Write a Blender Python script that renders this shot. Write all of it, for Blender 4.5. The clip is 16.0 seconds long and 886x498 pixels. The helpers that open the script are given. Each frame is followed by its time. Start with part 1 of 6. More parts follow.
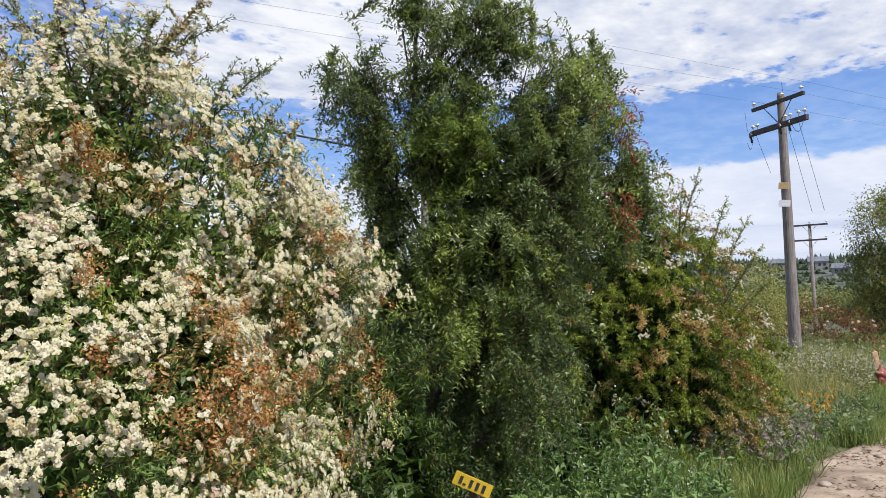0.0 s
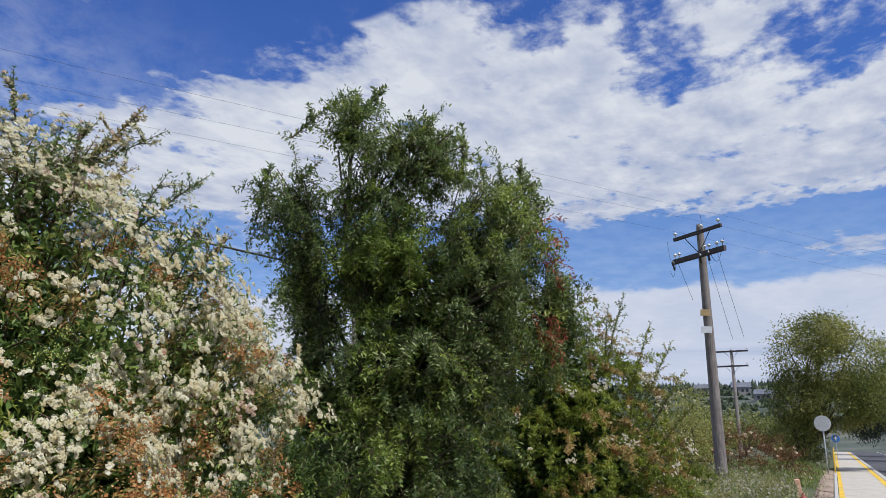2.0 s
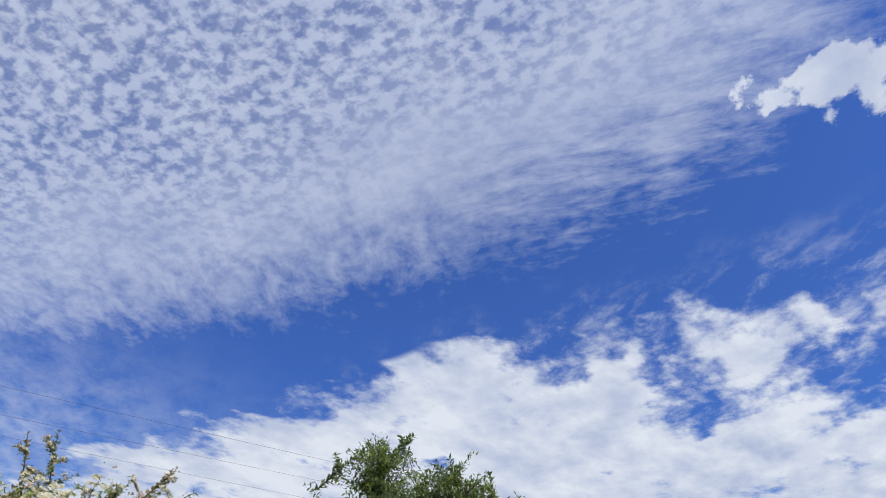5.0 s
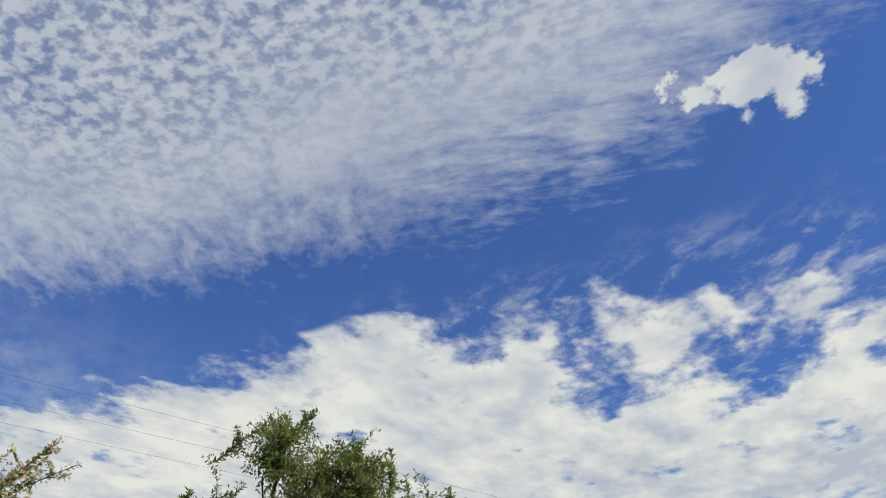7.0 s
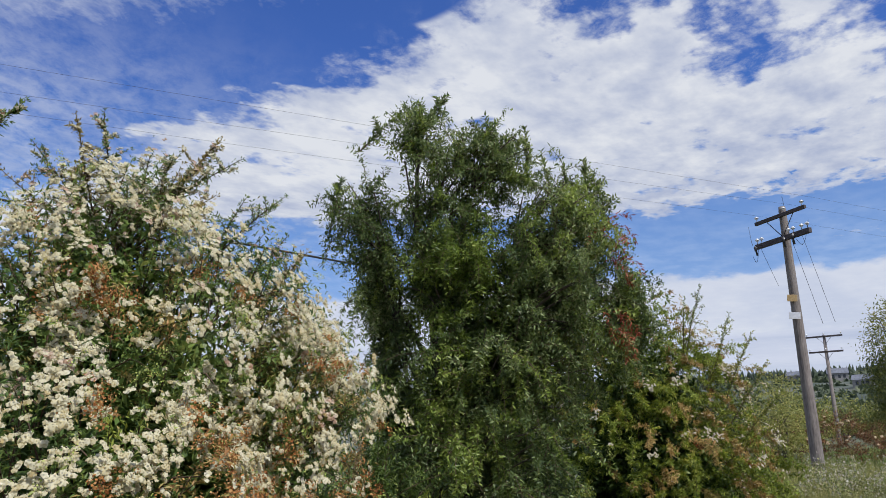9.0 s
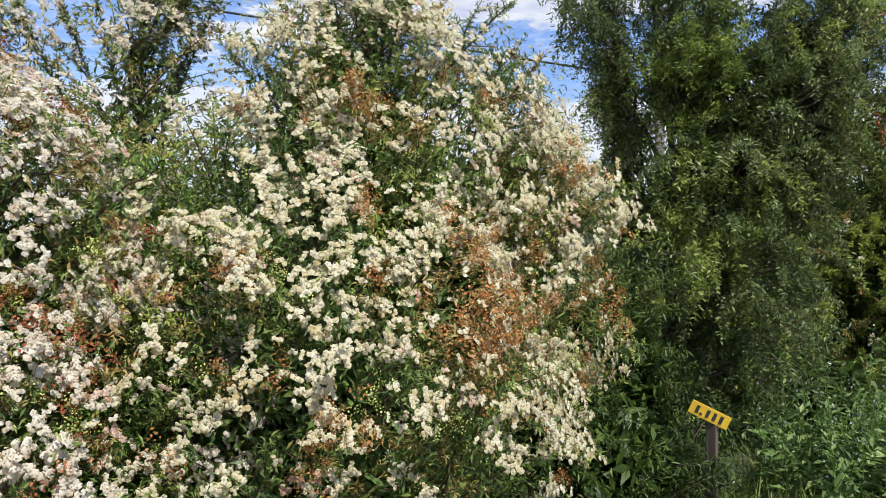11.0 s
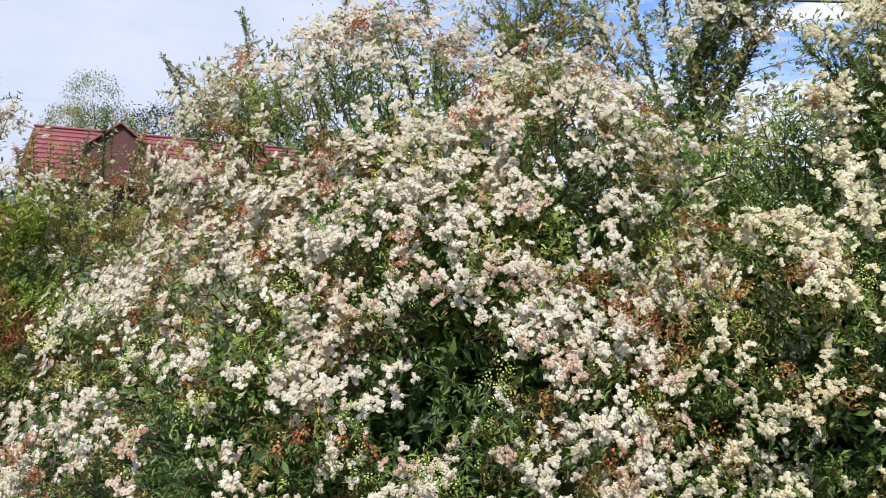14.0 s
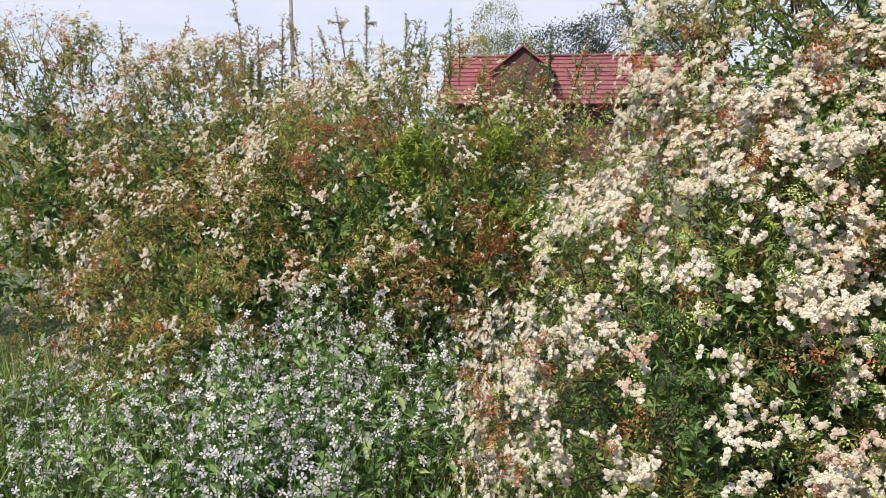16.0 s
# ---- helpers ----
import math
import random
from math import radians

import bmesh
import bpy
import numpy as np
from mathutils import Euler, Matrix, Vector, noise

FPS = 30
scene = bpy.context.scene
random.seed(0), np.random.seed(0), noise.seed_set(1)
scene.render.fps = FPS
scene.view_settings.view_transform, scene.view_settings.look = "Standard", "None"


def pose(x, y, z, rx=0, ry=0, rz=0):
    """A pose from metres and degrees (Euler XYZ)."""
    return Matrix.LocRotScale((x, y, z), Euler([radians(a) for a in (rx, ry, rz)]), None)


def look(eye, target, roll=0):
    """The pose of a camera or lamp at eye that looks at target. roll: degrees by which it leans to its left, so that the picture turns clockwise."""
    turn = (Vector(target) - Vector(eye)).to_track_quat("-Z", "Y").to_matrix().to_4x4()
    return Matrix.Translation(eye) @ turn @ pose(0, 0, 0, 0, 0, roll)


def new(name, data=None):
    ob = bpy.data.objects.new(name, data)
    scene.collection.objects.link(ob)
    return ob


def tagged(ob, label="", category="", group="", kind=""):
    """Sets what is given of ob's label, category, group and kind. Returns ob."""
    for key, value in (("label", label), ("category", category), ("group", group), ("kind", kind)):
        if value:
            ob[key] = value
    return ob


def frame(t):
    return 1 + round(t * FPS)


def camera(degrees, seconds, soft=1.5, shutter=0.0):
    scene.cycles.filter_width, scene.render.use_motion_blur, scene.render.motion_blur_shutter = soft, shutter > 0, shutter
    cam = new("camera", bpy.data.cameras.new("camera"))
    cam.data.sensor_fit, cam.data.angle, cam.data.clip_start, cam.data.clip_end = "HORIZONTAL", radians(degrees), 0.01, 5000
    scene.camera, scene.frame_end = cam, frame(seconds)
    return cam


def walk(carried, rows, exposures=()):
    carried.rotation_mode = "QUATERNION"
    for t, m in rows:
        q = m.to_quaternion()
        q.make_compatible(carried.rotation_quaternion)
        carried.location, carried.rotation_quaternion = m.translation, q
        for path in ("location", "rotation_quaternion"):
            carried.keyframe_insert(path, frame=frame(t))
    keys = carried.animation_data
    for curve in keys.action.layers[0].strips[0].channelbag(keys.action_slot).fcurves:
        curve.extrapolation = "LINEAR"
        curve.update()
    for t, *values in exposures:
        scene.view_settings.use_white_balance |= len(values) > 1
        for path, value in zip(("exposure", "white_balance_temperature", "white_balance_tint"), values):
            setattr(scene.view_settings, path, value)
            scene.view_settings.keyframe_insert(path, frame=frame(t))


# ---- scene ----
# ---------- camera ----------
DEG = 60.74
PATH = [
    (0, (-0.285, 0.366, 1.580), (-5.530, 8.828, 2.517), -0.91),
    (0.5, (-0.273, 0.365, 1.585), (-5.173, 8.975, 2.944), -1.30),
    (1, (-0.251, 0.349, 1.572), (-4.957, 8.994, 3.333), -1.09),
    (1.5, (-0.257, 0.367, 1.584), (-4.718, 9.067, 3.680), -0.66),
    (2, (-0.253, 0.365, 1.583), (-4.591, 9.032, 4.045), -0.14),
    (2.5, (-0.245, 0.361, 1.589), (-4.449, 8.950, 4.512), 0.29),
    (3, (-0.223, 0.341, 1.599), (-4.252, 8.790, 5.118), 0.50),
    (3.5, (-0.209, 0.312, 1.609), (-4.068, 8.494, 5.870), 0.56),
    (4, (-0.211, 0.298, 1.623), (-3.989, 8.076, 6.647), 0.37),
    (4.5, (-0.201, 0.271, 1.635), (-3.976, 7.538, 7.375), -0.12),
    (4.7, (-0.205, 0.262, 1.634), (-3.988, 7.318, 7.625), -0.01),
    (5.2, (-0.190, 0.275, 1.611), (-3.829, 6.908, 8.150), 0.06),
    (5.7, (-0.164, 0.301, 1.599), (-3.442, 6.792, 8.463), -0.21),
    (6.3, (-0.136, 0.313, 1.597), (-2.981, 7.020, 8.447), -1.02),
    (6.8, (-0.121, 0.290, 1.615), (-2.937, 7.463, 7.988), -1.58),
    (7, (-0.119, 0.275, 1.628), (-3.025, 7.664, 7.707), -1.36),
    (7.5, (-0.116, 0.230, 1.678), (-3.346, 8.137, 6.878), -0.34),
    (8, (-0.124, 0.250, 1.649), (-3.851, 8.467, 5.961), -1.12),
    (8.5, (-0.158, 0.271, 1.616), (-4.543, 8.591, 5.013), -1.70),
    (9, (-0.159, 0.279, 1.600), (-5.360, 8.465, 4.039), -1.55),
    (9.5, (-0.156, 0.279, 1.589), (-6.168, 8.145, 3.006), -1.06),
    (9.7, (-0.163, 0.285, 1.583), (-6.484, 7.968, 2.593), -0.99),
    (10.2, (-0.203, 0.277, 1.590), (-7.035, 7.574, 1.872), -0.47),
    (10.7, (-0.241, 0.258, 1.597), (-7.495, 7.141, 1.578), 0.11),
    (11.3, (-0.262, 0.244, 1.595), (-8.126, 6.420, 1.598), 1.17),
    (11.8, (-0.258, 0.237, 1.594), (-8.730, 5.550, 1.689), 2.36),
    (12, (-0.256, 0.229, 1.599), (-8.953, 5.164, 1.711), 2.49),
    (12.5, (-0.255, 0.212, 1.603), (-9.455, 4.128, 1.762), 2.85),
    (13, (-0.264, 0.182, 1.608), (-9.844, 3.050, 1.652), 3.43),
    (13.5, (-0.274, 0.156, 1.600), (-10.114, 1.932, 1.427), 3.78),
    (14, (-0.288, 0.099, 1.595), (-10.262, 0.726, 1.235), 3.53),
    (14.5, (-0.278, -0.012, 1.583), (-10.251, -0.501, 1.035), 3.14),
    (15, (-0.257, -0.106, 1.579), (-10.060, -1.873, 0.687), 2.76),
    (15.5, (-0.273, -0.133, 1.577), (-9.711, -3.172, 0.284), 2.10),
    (16, (-0.268, -0.185, 1.574), (-9.197, -4.372, -0.081), 0.10),
]
EXPOSURES = [(0, 0.3, 6400, 10), (0.5, 0.1, 6350, 10), (1.0, 0.06, 6300, 10), (1.5, -0.07, 6200, 10), (2.5, -0.1, 6080, 10), (4.7, 0.02, 6000, 10), (7.0, 0.0, 7000, 2), (7.5, 0.0, 6250, 10), (8.0, -0.06, 6120, 10), (9.0, -0.03, 6250, 10), (9.7, 0.1, 6500, 10), (12, 0.48, 6200, 10), (12.6, 0.42, 6200, 10), (15, 0.4, 6400, 10), (16, 0.46, 6600, 10)]
cam = camera(DEG, 16.0, soft=0.5)
walk(cam, [(t, look(eye, target, roll)) for t, eye, target, roll in PATH], EXPOSURES)

# ---------- sun and sky ----------
SUN_TO = Vector((0.59, -0.14, 0.79)).normalized()
sun_data = bpy.data.lights.new("sun", "SUN")
sun_data.energy, sun_data.angle, sun_data.color = 5.0, radians(0.6), (1.0, 0.95, 0.87)
sun = new("sun", sun_data)
sun.matrix_world = look(Vector((0, 0, 60)) + SUN_TO, (0, 0, 60))

world = bpy.data.worlds.new("sky")
scene.world = world
world.use_nodes = True
WT = world.node_tree
WT.nodes.clear()


class Graph:
    """Short hand for building node trees."""

    def __init__(self, tree):
        self.tree = tree

    def node(self, kind, **values):
        n = self.tree.nodes.new(kind)
        for key, v in values.items():
            n.inputs[key.replace("_", " ")].default_value = v
        return n

    def put(self, socket, v):
        if isinstance(v, (int, float, tuple)):
            socket.default_value = v
        else:
            self.tree.links.new(v, socket)

    def m(self, op, a, b=0.0, c=0.0, clamp=False):
        n = self.tree.nodes.new("ShaderNodeMath")
        n.operation, n.use_clamp = op, clamp
        for s, v in zip(n.inputs, (a, b, c)):
            self.put(s, v)
        return n.outputs[0]

    def add(self, a, b):
        return self.m("ADD", a, b)

    def mul(self, a, b):
        return self.m("MULTIPLY", a, b)

    def smooth(self, x, lo, hi):
        n = self.tree.nodes.new("ShaderNodeMapRange")
        n.interpolation_type = "SMOOTHSTEP"
        self.put(n.inputs[0], x)
        n.inputs[1].default_value, n.inputs[2].default_value = lo, hi
        return n.outputs[0]

    def vec(self, x, y, z=0.0):
        n = self.tree.nodes.new("ShaderNodeCombineXYZ")
        for s, v in zip(n.inputs, (x, y, z)):
            self.put(s, v)
        return n.outputs[0]

    def noise(self, vector, scale, detail=5.0, rough=0.55, warp=0.0):
        n = self.tree.nodes.new("ShaderNodeTexNoise")
        self.put(n.inputs["Vector"], vector)
        n.inputs["Scale"].default_value, n.inputs["Detail"].default_value = scale, detail
        n.inputs["Roughness"].default_value, n.inputs["Distortion"].default_value = rough, warp
        return n.outputs[0]

    def mix(self, f, a, b, how="MIX"):
        n = self.tree.nodes.new("ShaderNodeMix")
        n.data_type, n.blend_type = "RGBA", how
        self.put(n.inputs[0], f)
        self.put(n.inputs[6], a)
        self.put(n.inputs[7], b)
        return n.outputs[2]

    def ramp(self, f, stops):
        n = self.tree.nodes.new("ShaderNodeValToRGB")
        while len(n.color_ramp.elements) < len(stops):
            n.color_ramp.elements.new(0.5)
        for e, (p, c) in zip(n.color_ramp.elements, stops):
            e.position, e.color = p, (*c, 1)
        self.put(n.inputs[0], f)
        return n.outputs[0]


def build_sky():
    """A Nishita sky with streets of cloud that lie across the road: an ice-cloud deck overhead, a clear lane, a cumulus bank, a low haze."""
    g = Graph(WT)
    out = g.node("ShaderNodeOutputWorld")
    back = g.node("ShaderNodeBackground")
    back.inputs["Strength"].default_value = 0.092
    sky = g.node("ShaderNodeTexSky")
    sky.sky_type, sky.sun_disc = "NISHITA", False
    sky.sun_elevation = math.asin(SUN_TO.z)
    sky.sun_rotation = math.atan2(SUN_TO.x, SUN_TO.y)
    sky.ozone_density, sky.dust_density, sky.air_density = 3.0, 0.4, 1.0
    co = g.node("ShaderNodeTexCoord")
    sep = g.node("ShaderNodeSeparateXYZ")
    WT.links.new(co.outputs["Generated"], sep.inputs[0])
    dx, dy, dz = sep.outputs
    h = g.m("MAXIMUM", dz, 0.035)
    px, py = g.m("DIVIDE", dx, h), g.m("DIVIDE", dy, h)
    # the deck of ice cloud: fine cells overhead, a smooth band, combed fibres at its edge
    bow = g.add(px, 0.3)
    rim = g.m("SUBTRACT", 1.15, g.add(g.mul(g.m("MINIMUM", g.mul(bow, bow), 4.0), 0.13), g.mul(g.m("MINIMUM", g.m("MAXIMUM", 0.0, g.add(px, 0.1)), 1.5), 0.45)))
    warp = g.noise(g.vec(px, g.mul(py, 0.8)), 2.2, 4, 0.5)
    depth = g.add(g.m("SUBTRACT", rim, py), g.mul(g.add(warp, -0.5), 0.22))
    comb = g.noise(g.vec(g.add(g.mul(px, 2.6), g.mul(py, 1.3)), g.add(g.mul(py, 1.4), g.mul(px, -0.6)), 4.0), 5.0, 7, 0.66, 0.35)
    streak = g.noise(g.vec(g.add(g.mul(px, 1.6), g.mul(py, -0.6)), g.add(g.mul(py, 4.0), g.mul(px, -0.5)), 4.0), 6.0, 7, 0.66, 0.35)
    fibres = g.add(g.mul(comb, 1.0), g.mul(g.smooth(px, -0.75, -0.25), g.add(streak, g.mul(comb, -1.0))))
    cells = g.noise(g.vec(px, g.mul(py, 1.15), 3.0), 34.0, 3.5, 0.55, 0.15)
    ragged = g.add(depth, g.mul(g.add(fibres, -0.5), 0.62))
    deck = g.smooth(ragged, -0.12, 0.36)
    inner = g.smooth(g.add(depth, g.mul(g.add(warp, -0.5), 0.3)), 0.2, 0.6)
    pits = g.mul(g.m("SUBTRACT", 1.0, g.smooth(cells, 0.36, 0.62)), g.add(0.08, g.mul(inner, 0.42)))
    grain = g.mul(g.add(g.noise(g.vec(px, py, 8.0), 9.0, 5, 0.6, 0.2), -0.5), 0.35)
    ice = g.m("MULTIPLY", g.add(g.mul(deck, g.add(0.7, g.add(grain, g.mul(inner, 0.08)))), g.mul(pits, -1.0)), 1.0, clamp=True)
    # the cumulus bank and its ragged upper edge of cloudlets
    lump = g.add(g.mul(g.noise(g.vec(px, g.mul(py, 0.72), 7.0), 4.4, 12, 0.56, 0.1), 0.72), g.mul(g.noise(g.vec(px, g.mul(py, 0.8), 6.0), 13.0, 8, 0.55), 0.28))
    big = g.noise(g.vec(px, g.mul(py, 0.6), 1.0), 1.6, 3)
    wob = g.add(py, g.mul(g.add(big, -0.5), 0.24))
    right = g.smooth(px, -0.75, -0.1)
    crest = g.m("DIVIDE", g.add(wob, -1.36), g.add(0.3, g.mul(right, 1.0)))
    rise = g.m("MULTIPLY", crest, 1.0, clamp=True)
    left = g.m("MAXIMUM", 0.0, g.add(g.mul(px, -0.6), -0.54))
    fall = g.m("SUBTRACT", 1.0, g.smooth(g.add(g.add(wob, left), g.mul(g.add(lump, -0.5), 3.4)), 3.1, 3.65))
    body = g.mul(rise, fall)
    bank = g.smooth(g.add(lump, g.mul(body, 0.24)), 0.545, 0.68)
    bank = g.mul(bank, g.smooth(body, 0.0, 0.12))
    scud = g.noise(g.vec(g.add(g.mul(px, 1.5), py), g.add(g.mul(py, 1.1), g.mul(px, -0.4)), 5.0), 5.0, 9, 0.68, 0.2)
    wisp = g.mul(g.smooth(scud, 0.46, 0.74), g.mul(g.smooth(wob, 1.25, 1.6), fall))
    bank = g.m("MAXIMUM", bank, g.mul(wisp, 0.6))
    bar = g.m("SUBTRACT", 0.34, g.add(g.m("ABSOLUTE", g.mul(g.add(py, -4.4), 0.8)), g.m("ABSOLUTE", g.mul(g.add(px, -0.25), 0.55))))
    bank = g.m("MAXIMUM", bank, g.mul(g.smooth(g.add(bar, g.mul(g.add(lump, -0.5), 1.5)), 0.0, 0.25), 0.85))
    thin = g.mul(g.mul(g.smooth(g.mul(px, -1.0), 1.1, 2.4), g.smooth(scud, 0.28, 0.66)), 0.5)
    # the overcast side, low over the red roof
    dull = g.mul(g.m("SUBTRACT", 1.0, g.smooth(dy, -0.12, 0.3)), g.m("SUBTRACT", 1.0, g.smooth(dz, 0.26, 0.5)))
    dull = g.mul(dull, g.smooth(g.mul(dx, -1.0), 0.1, 0.4))
    # a lone puff
    off = g.vec(g.mul(g.add(px, -0.19), 0.75), g.mul(g.add(g.add(py, g.mul(px, -0.25)), -0.955), 1.25))
    ln = g.node("ShaderNodeVectorMath")
    ln.operation = "LENGTH"
    WT.links.new(off, ln.inputs[0])
    tuft = g.noise(g.vec(px, g.mul(py, 0.75), 9.0), 11.0, 8, 0.6)
    puff = g.smooth(g.add(tuft, g.m("SUBTRACT", 0.32, g.mul(ln.outputs["Value"], 3.0))), 0.5, 0.6)
    # low banks and haze near the horizon
    strata = g.noise(g.vec(g.mul(px, 0.16), g.mul(dz, 26.0), 2.0), 1.0, 5, 0.55)
    billow = g.noise(g.vec(g.mul(dx, 5.0), g.mul(dz, 11.0), g.mul(dy, 5.0)), 1.6, 8, 0.55)
    low = g.m("SUBTRACT", 1.0, g.smooth(g.add(dz, g.mul(g.add(billow, -0.5), 0.10)), 0.185, 0.205))
    veil = g.mul(g.m("SUBTRACT", 1.0, g.smooth(dz, 0.12, 0.42)), 0.42)
    cover = g.m("MAXIMUM", g.m("MAXIMUM", ice, bank), g.m("MAXIMUM", puff, g.mul(low, 0.93)))
    cover = g.m("MAXIMUM", g.m("MAXIMUM", cover, g.mul(dull, 0.95)), g.m("MAXIMUM", thin, veil))
    shade = g.add(g.mul(g.noise(g.vec(px, g.mul(g.add(py, 0.06), 0.66), 7.0), 7.0, 10, 0.57, 0.1), 0.6), g.mul(g.noise(g.vec(px, py, 11.0), 1.6, 5, 0.6), 0.4))
    shade = g.add(shade, g.mul(g.smooth(py, 2.0, 3.6), -0.09))
    white = g.ramp(shade, [(0.36, (4.9, 5.4, 6.9)), (0.47, (6.6, 6.9, 7.8)), (0.58, (8.3, 8.4, 8.7))])
    grey = g.ramp(strata, [(0.38, (5.9, 6.3, 7.6)), (0.5, (7.3, 7.5, 8.5)), (0.65, (7.9, 8.0, 8.9))])
    pale = g.ramp(billow, [(0.4, (7.0, 7.3, 8.3)), (0.6, (8.3, 8.4, 8.9))])
    grey = g.mix(g.smooth(g.add(dz, g.mul(strata, 0.01)), 0.117, 0.124), grey, pale)
    cloud = g.mix(g.m("MAXIMUM", g.mul(low, 0.85), dull), white, grey)
    cloud = g.mix(dull, cloud, g.mix(1.0, cloud, (0.84, 0.84, 0.87, 1.0), "MULTIPLY"))
    cloud = g.mix(g.mul(ice, g.m("SUBTRACT", 1.0, bank)), cloud, (6.3, 6.7, 8.0, 1.0))
    azure = g.mix(g.smooth(dz, 0.2, 0.5), (0.56, 1.0, 1.5, 1.0), (0.60, 0.85, 1.5, 1.0))
    blue = g.mix(1.0, sky.outputs[0], azure, "MULTIPLY")
    WT.links.new(g.mix(cover, blue, cloud), back.inputs["Color"])
    WT.links.new(back.outputs[0], out.inputs[0])


build_sky()


# ---------- materials ----------
def material(name):
    mat = bpy.data.materials.new(name)
    mat.use_nodes = True
    mat.node_tree.nodes.clear()
    return mat, Graph(mat.node_tree)


def surface(name, dark, light, scale=8.0, rough=0.8, bump=0.3, fine=90.0, metal=0.0, spec=0.4, stain=None):
    """A plain surface whose colour wanders at two scales, with a fine relief."""
    mat, g = material(name)
    co = g.node("ShaderNodeTexCoord").outputs["Object"]
    f = g.add(g.mul(g.noise(co, scale, 5, 0.6), 0.65), g.mul(g.noise(co, fine, 3, 0.6), 0.35))
    col = g.ramp(f, [(0.36, dark), (0.64, light)])
    if stain:
        col = g.mix(g.smooth(g.noise(co, scale * 0.23, 4, 0.65, 0.6), 0.5, 0.68), col, (*stain, 1))
    b = g.node("ShaderNodeBsdfPrincipled", Roughness=rough, Metallic=metal)
    b.inputs["Specular IOR Level"].default_value = spec
    g.put(b.inputs["Base Color"], col)
    bp = g.node("ShaderNodeBump", Strength=bump, Distance=0.01)
    g.put(bp.inputs["Height"], f)
    g.put(b.inputs["Normal"], bp.outputs[0])
    g.put(g.node("ShaderNodeOutputMaterial").inputs[0], b.outputs[0])
    return mat


def foliage(name, stops, glow=0.3, rough=0.5, patch=None, spec=0.35, scale=1.6):
    """Leaves and petals: each leaf takes its own tint, whole sprays drift in colour, and some light comes through."""
    mat, g = material(name)
    geo = g.node("ShaderNodeNewGeometry")
    co = g.node("ShaderNodeTexCoord").outputs["Object"]
    f = g.add(g.mul(geo.outputs["Random Per Island"], 0.6), g.mul(g.smooth(g.noise(co, scale, 3), 0.3, 0.7), 0.4))
    col = g.ramp(f, stops)
    if patch:
        col = g.mix(g.mul(g.smooth(g.noise(co, scale * 0.9, 2, 0.5), 0.55, 0.7), 0.8), col, (*patch, 1))
    b = g.node("ShaderNodeBsdfPrincipled", Roughness=rough)
    b.inputs["Specular IOR Level"].default_value = spec
    tr = g.node("ShaderNodeBsdfTranslucent")
    g.put(b.inputs["Base Color"], col)
    g.put(tr.inputs["Color"], col)
    mx = g.node("ShaderNodeMixShader")
    mx.inputs[0].default_value = glow
    g.put(mx.inputs[1], b.outputs[0])
    g.put(mx.inputs[2], tr.outputs[0])
    g.put(g.node("ShaderNodeOutputMaterial").inputs[0], mx.outputs[0])
    return mat


def wood(name, dark, light):
    mat, g = material(name)
    co = g.node("ShaderNodeTexCoord").outputs["Object"]
    mp = g.node("ShaderNodeMapping")
    mp.inputs["Scale"].default_value = (1, 1, 0.06)
    g.put(mp.inputs[0], co)
    f = g.add(g.mul(g.noise(mp.outputs[0], 42, 4, 0.6), 0.7), g.mul(g.noise(co, 3, 3), 0.3))
    b = g.node("ShaderNodeBsdfPrincipled", Roughness=0.85)
    g.put(b.inputs["Base Color"], g.ramp(f, [(0.35, dark), (0.65, light)]))
    bp = g.node("ShaderNodeBump", Strength=0.6, Distance=0.01)
    g.put(bp.inputs["Height"], f)
    g.put(b.inputs["Normal"], bp.outputs[0])
    g.put(g.node("ShaderNodeOutputMaterial").inputs[0], b.outputs[0])
    return mat


def ground_material():
    """Meadow soil: earth, dry stubble and green, changing in patches, with haze coloured in far off."""
    mat, g = material("meadow_soil")
    co = g.node("ShaderNodeTexCoord").outputs["Object"]
    f = g.add(g.mul(g.noise(co, 0.5, 6, 0.6), 0.5), g.mul(g.noise(co, 14, 4, 0.7), 0.5))
    near = g.ramp(f, [(0.3, (0.035, 0.05, 0.02)), (0.5, (0.07, 0.085, 0.03)), (0.68, (0.15, 0.12, 0.07))])
    # greyer and bluer beyond 60 m: distance haze put into the base colour
    far = g.ramp(g.noise(co, 0.03, 10, 0.8), [(0.38, (0.03, 0.045, 0.035)), (0.5, (0.06, 0.075, 0.055)), (0.62, (0.14, 0.135, 0.11))])
    ln = g.node("ShaderNodeVectorMath")
    ln.operation = "LENGTH"
    g.put(ln.inputs[0], co)
    b = g.node("ShaderNodeBsdfPrincipled", Roughness=0.95)
    g.put(b.inputs["Base Color"], g.mix(g.smooth(ln.outputs["Value"], 60, 160), near, far))
    bp = g.node("ShaderNodeBump", Strength=0.8, Distance=0.05)
    g.put(bp.inputs["Height"], f)
    g.put(b.inputs["Normal"], bp.outputs[0])
    g.put(g.node("ShaderNodeOutputMaterial").inputs[0], b.outputs[0])
    return mat


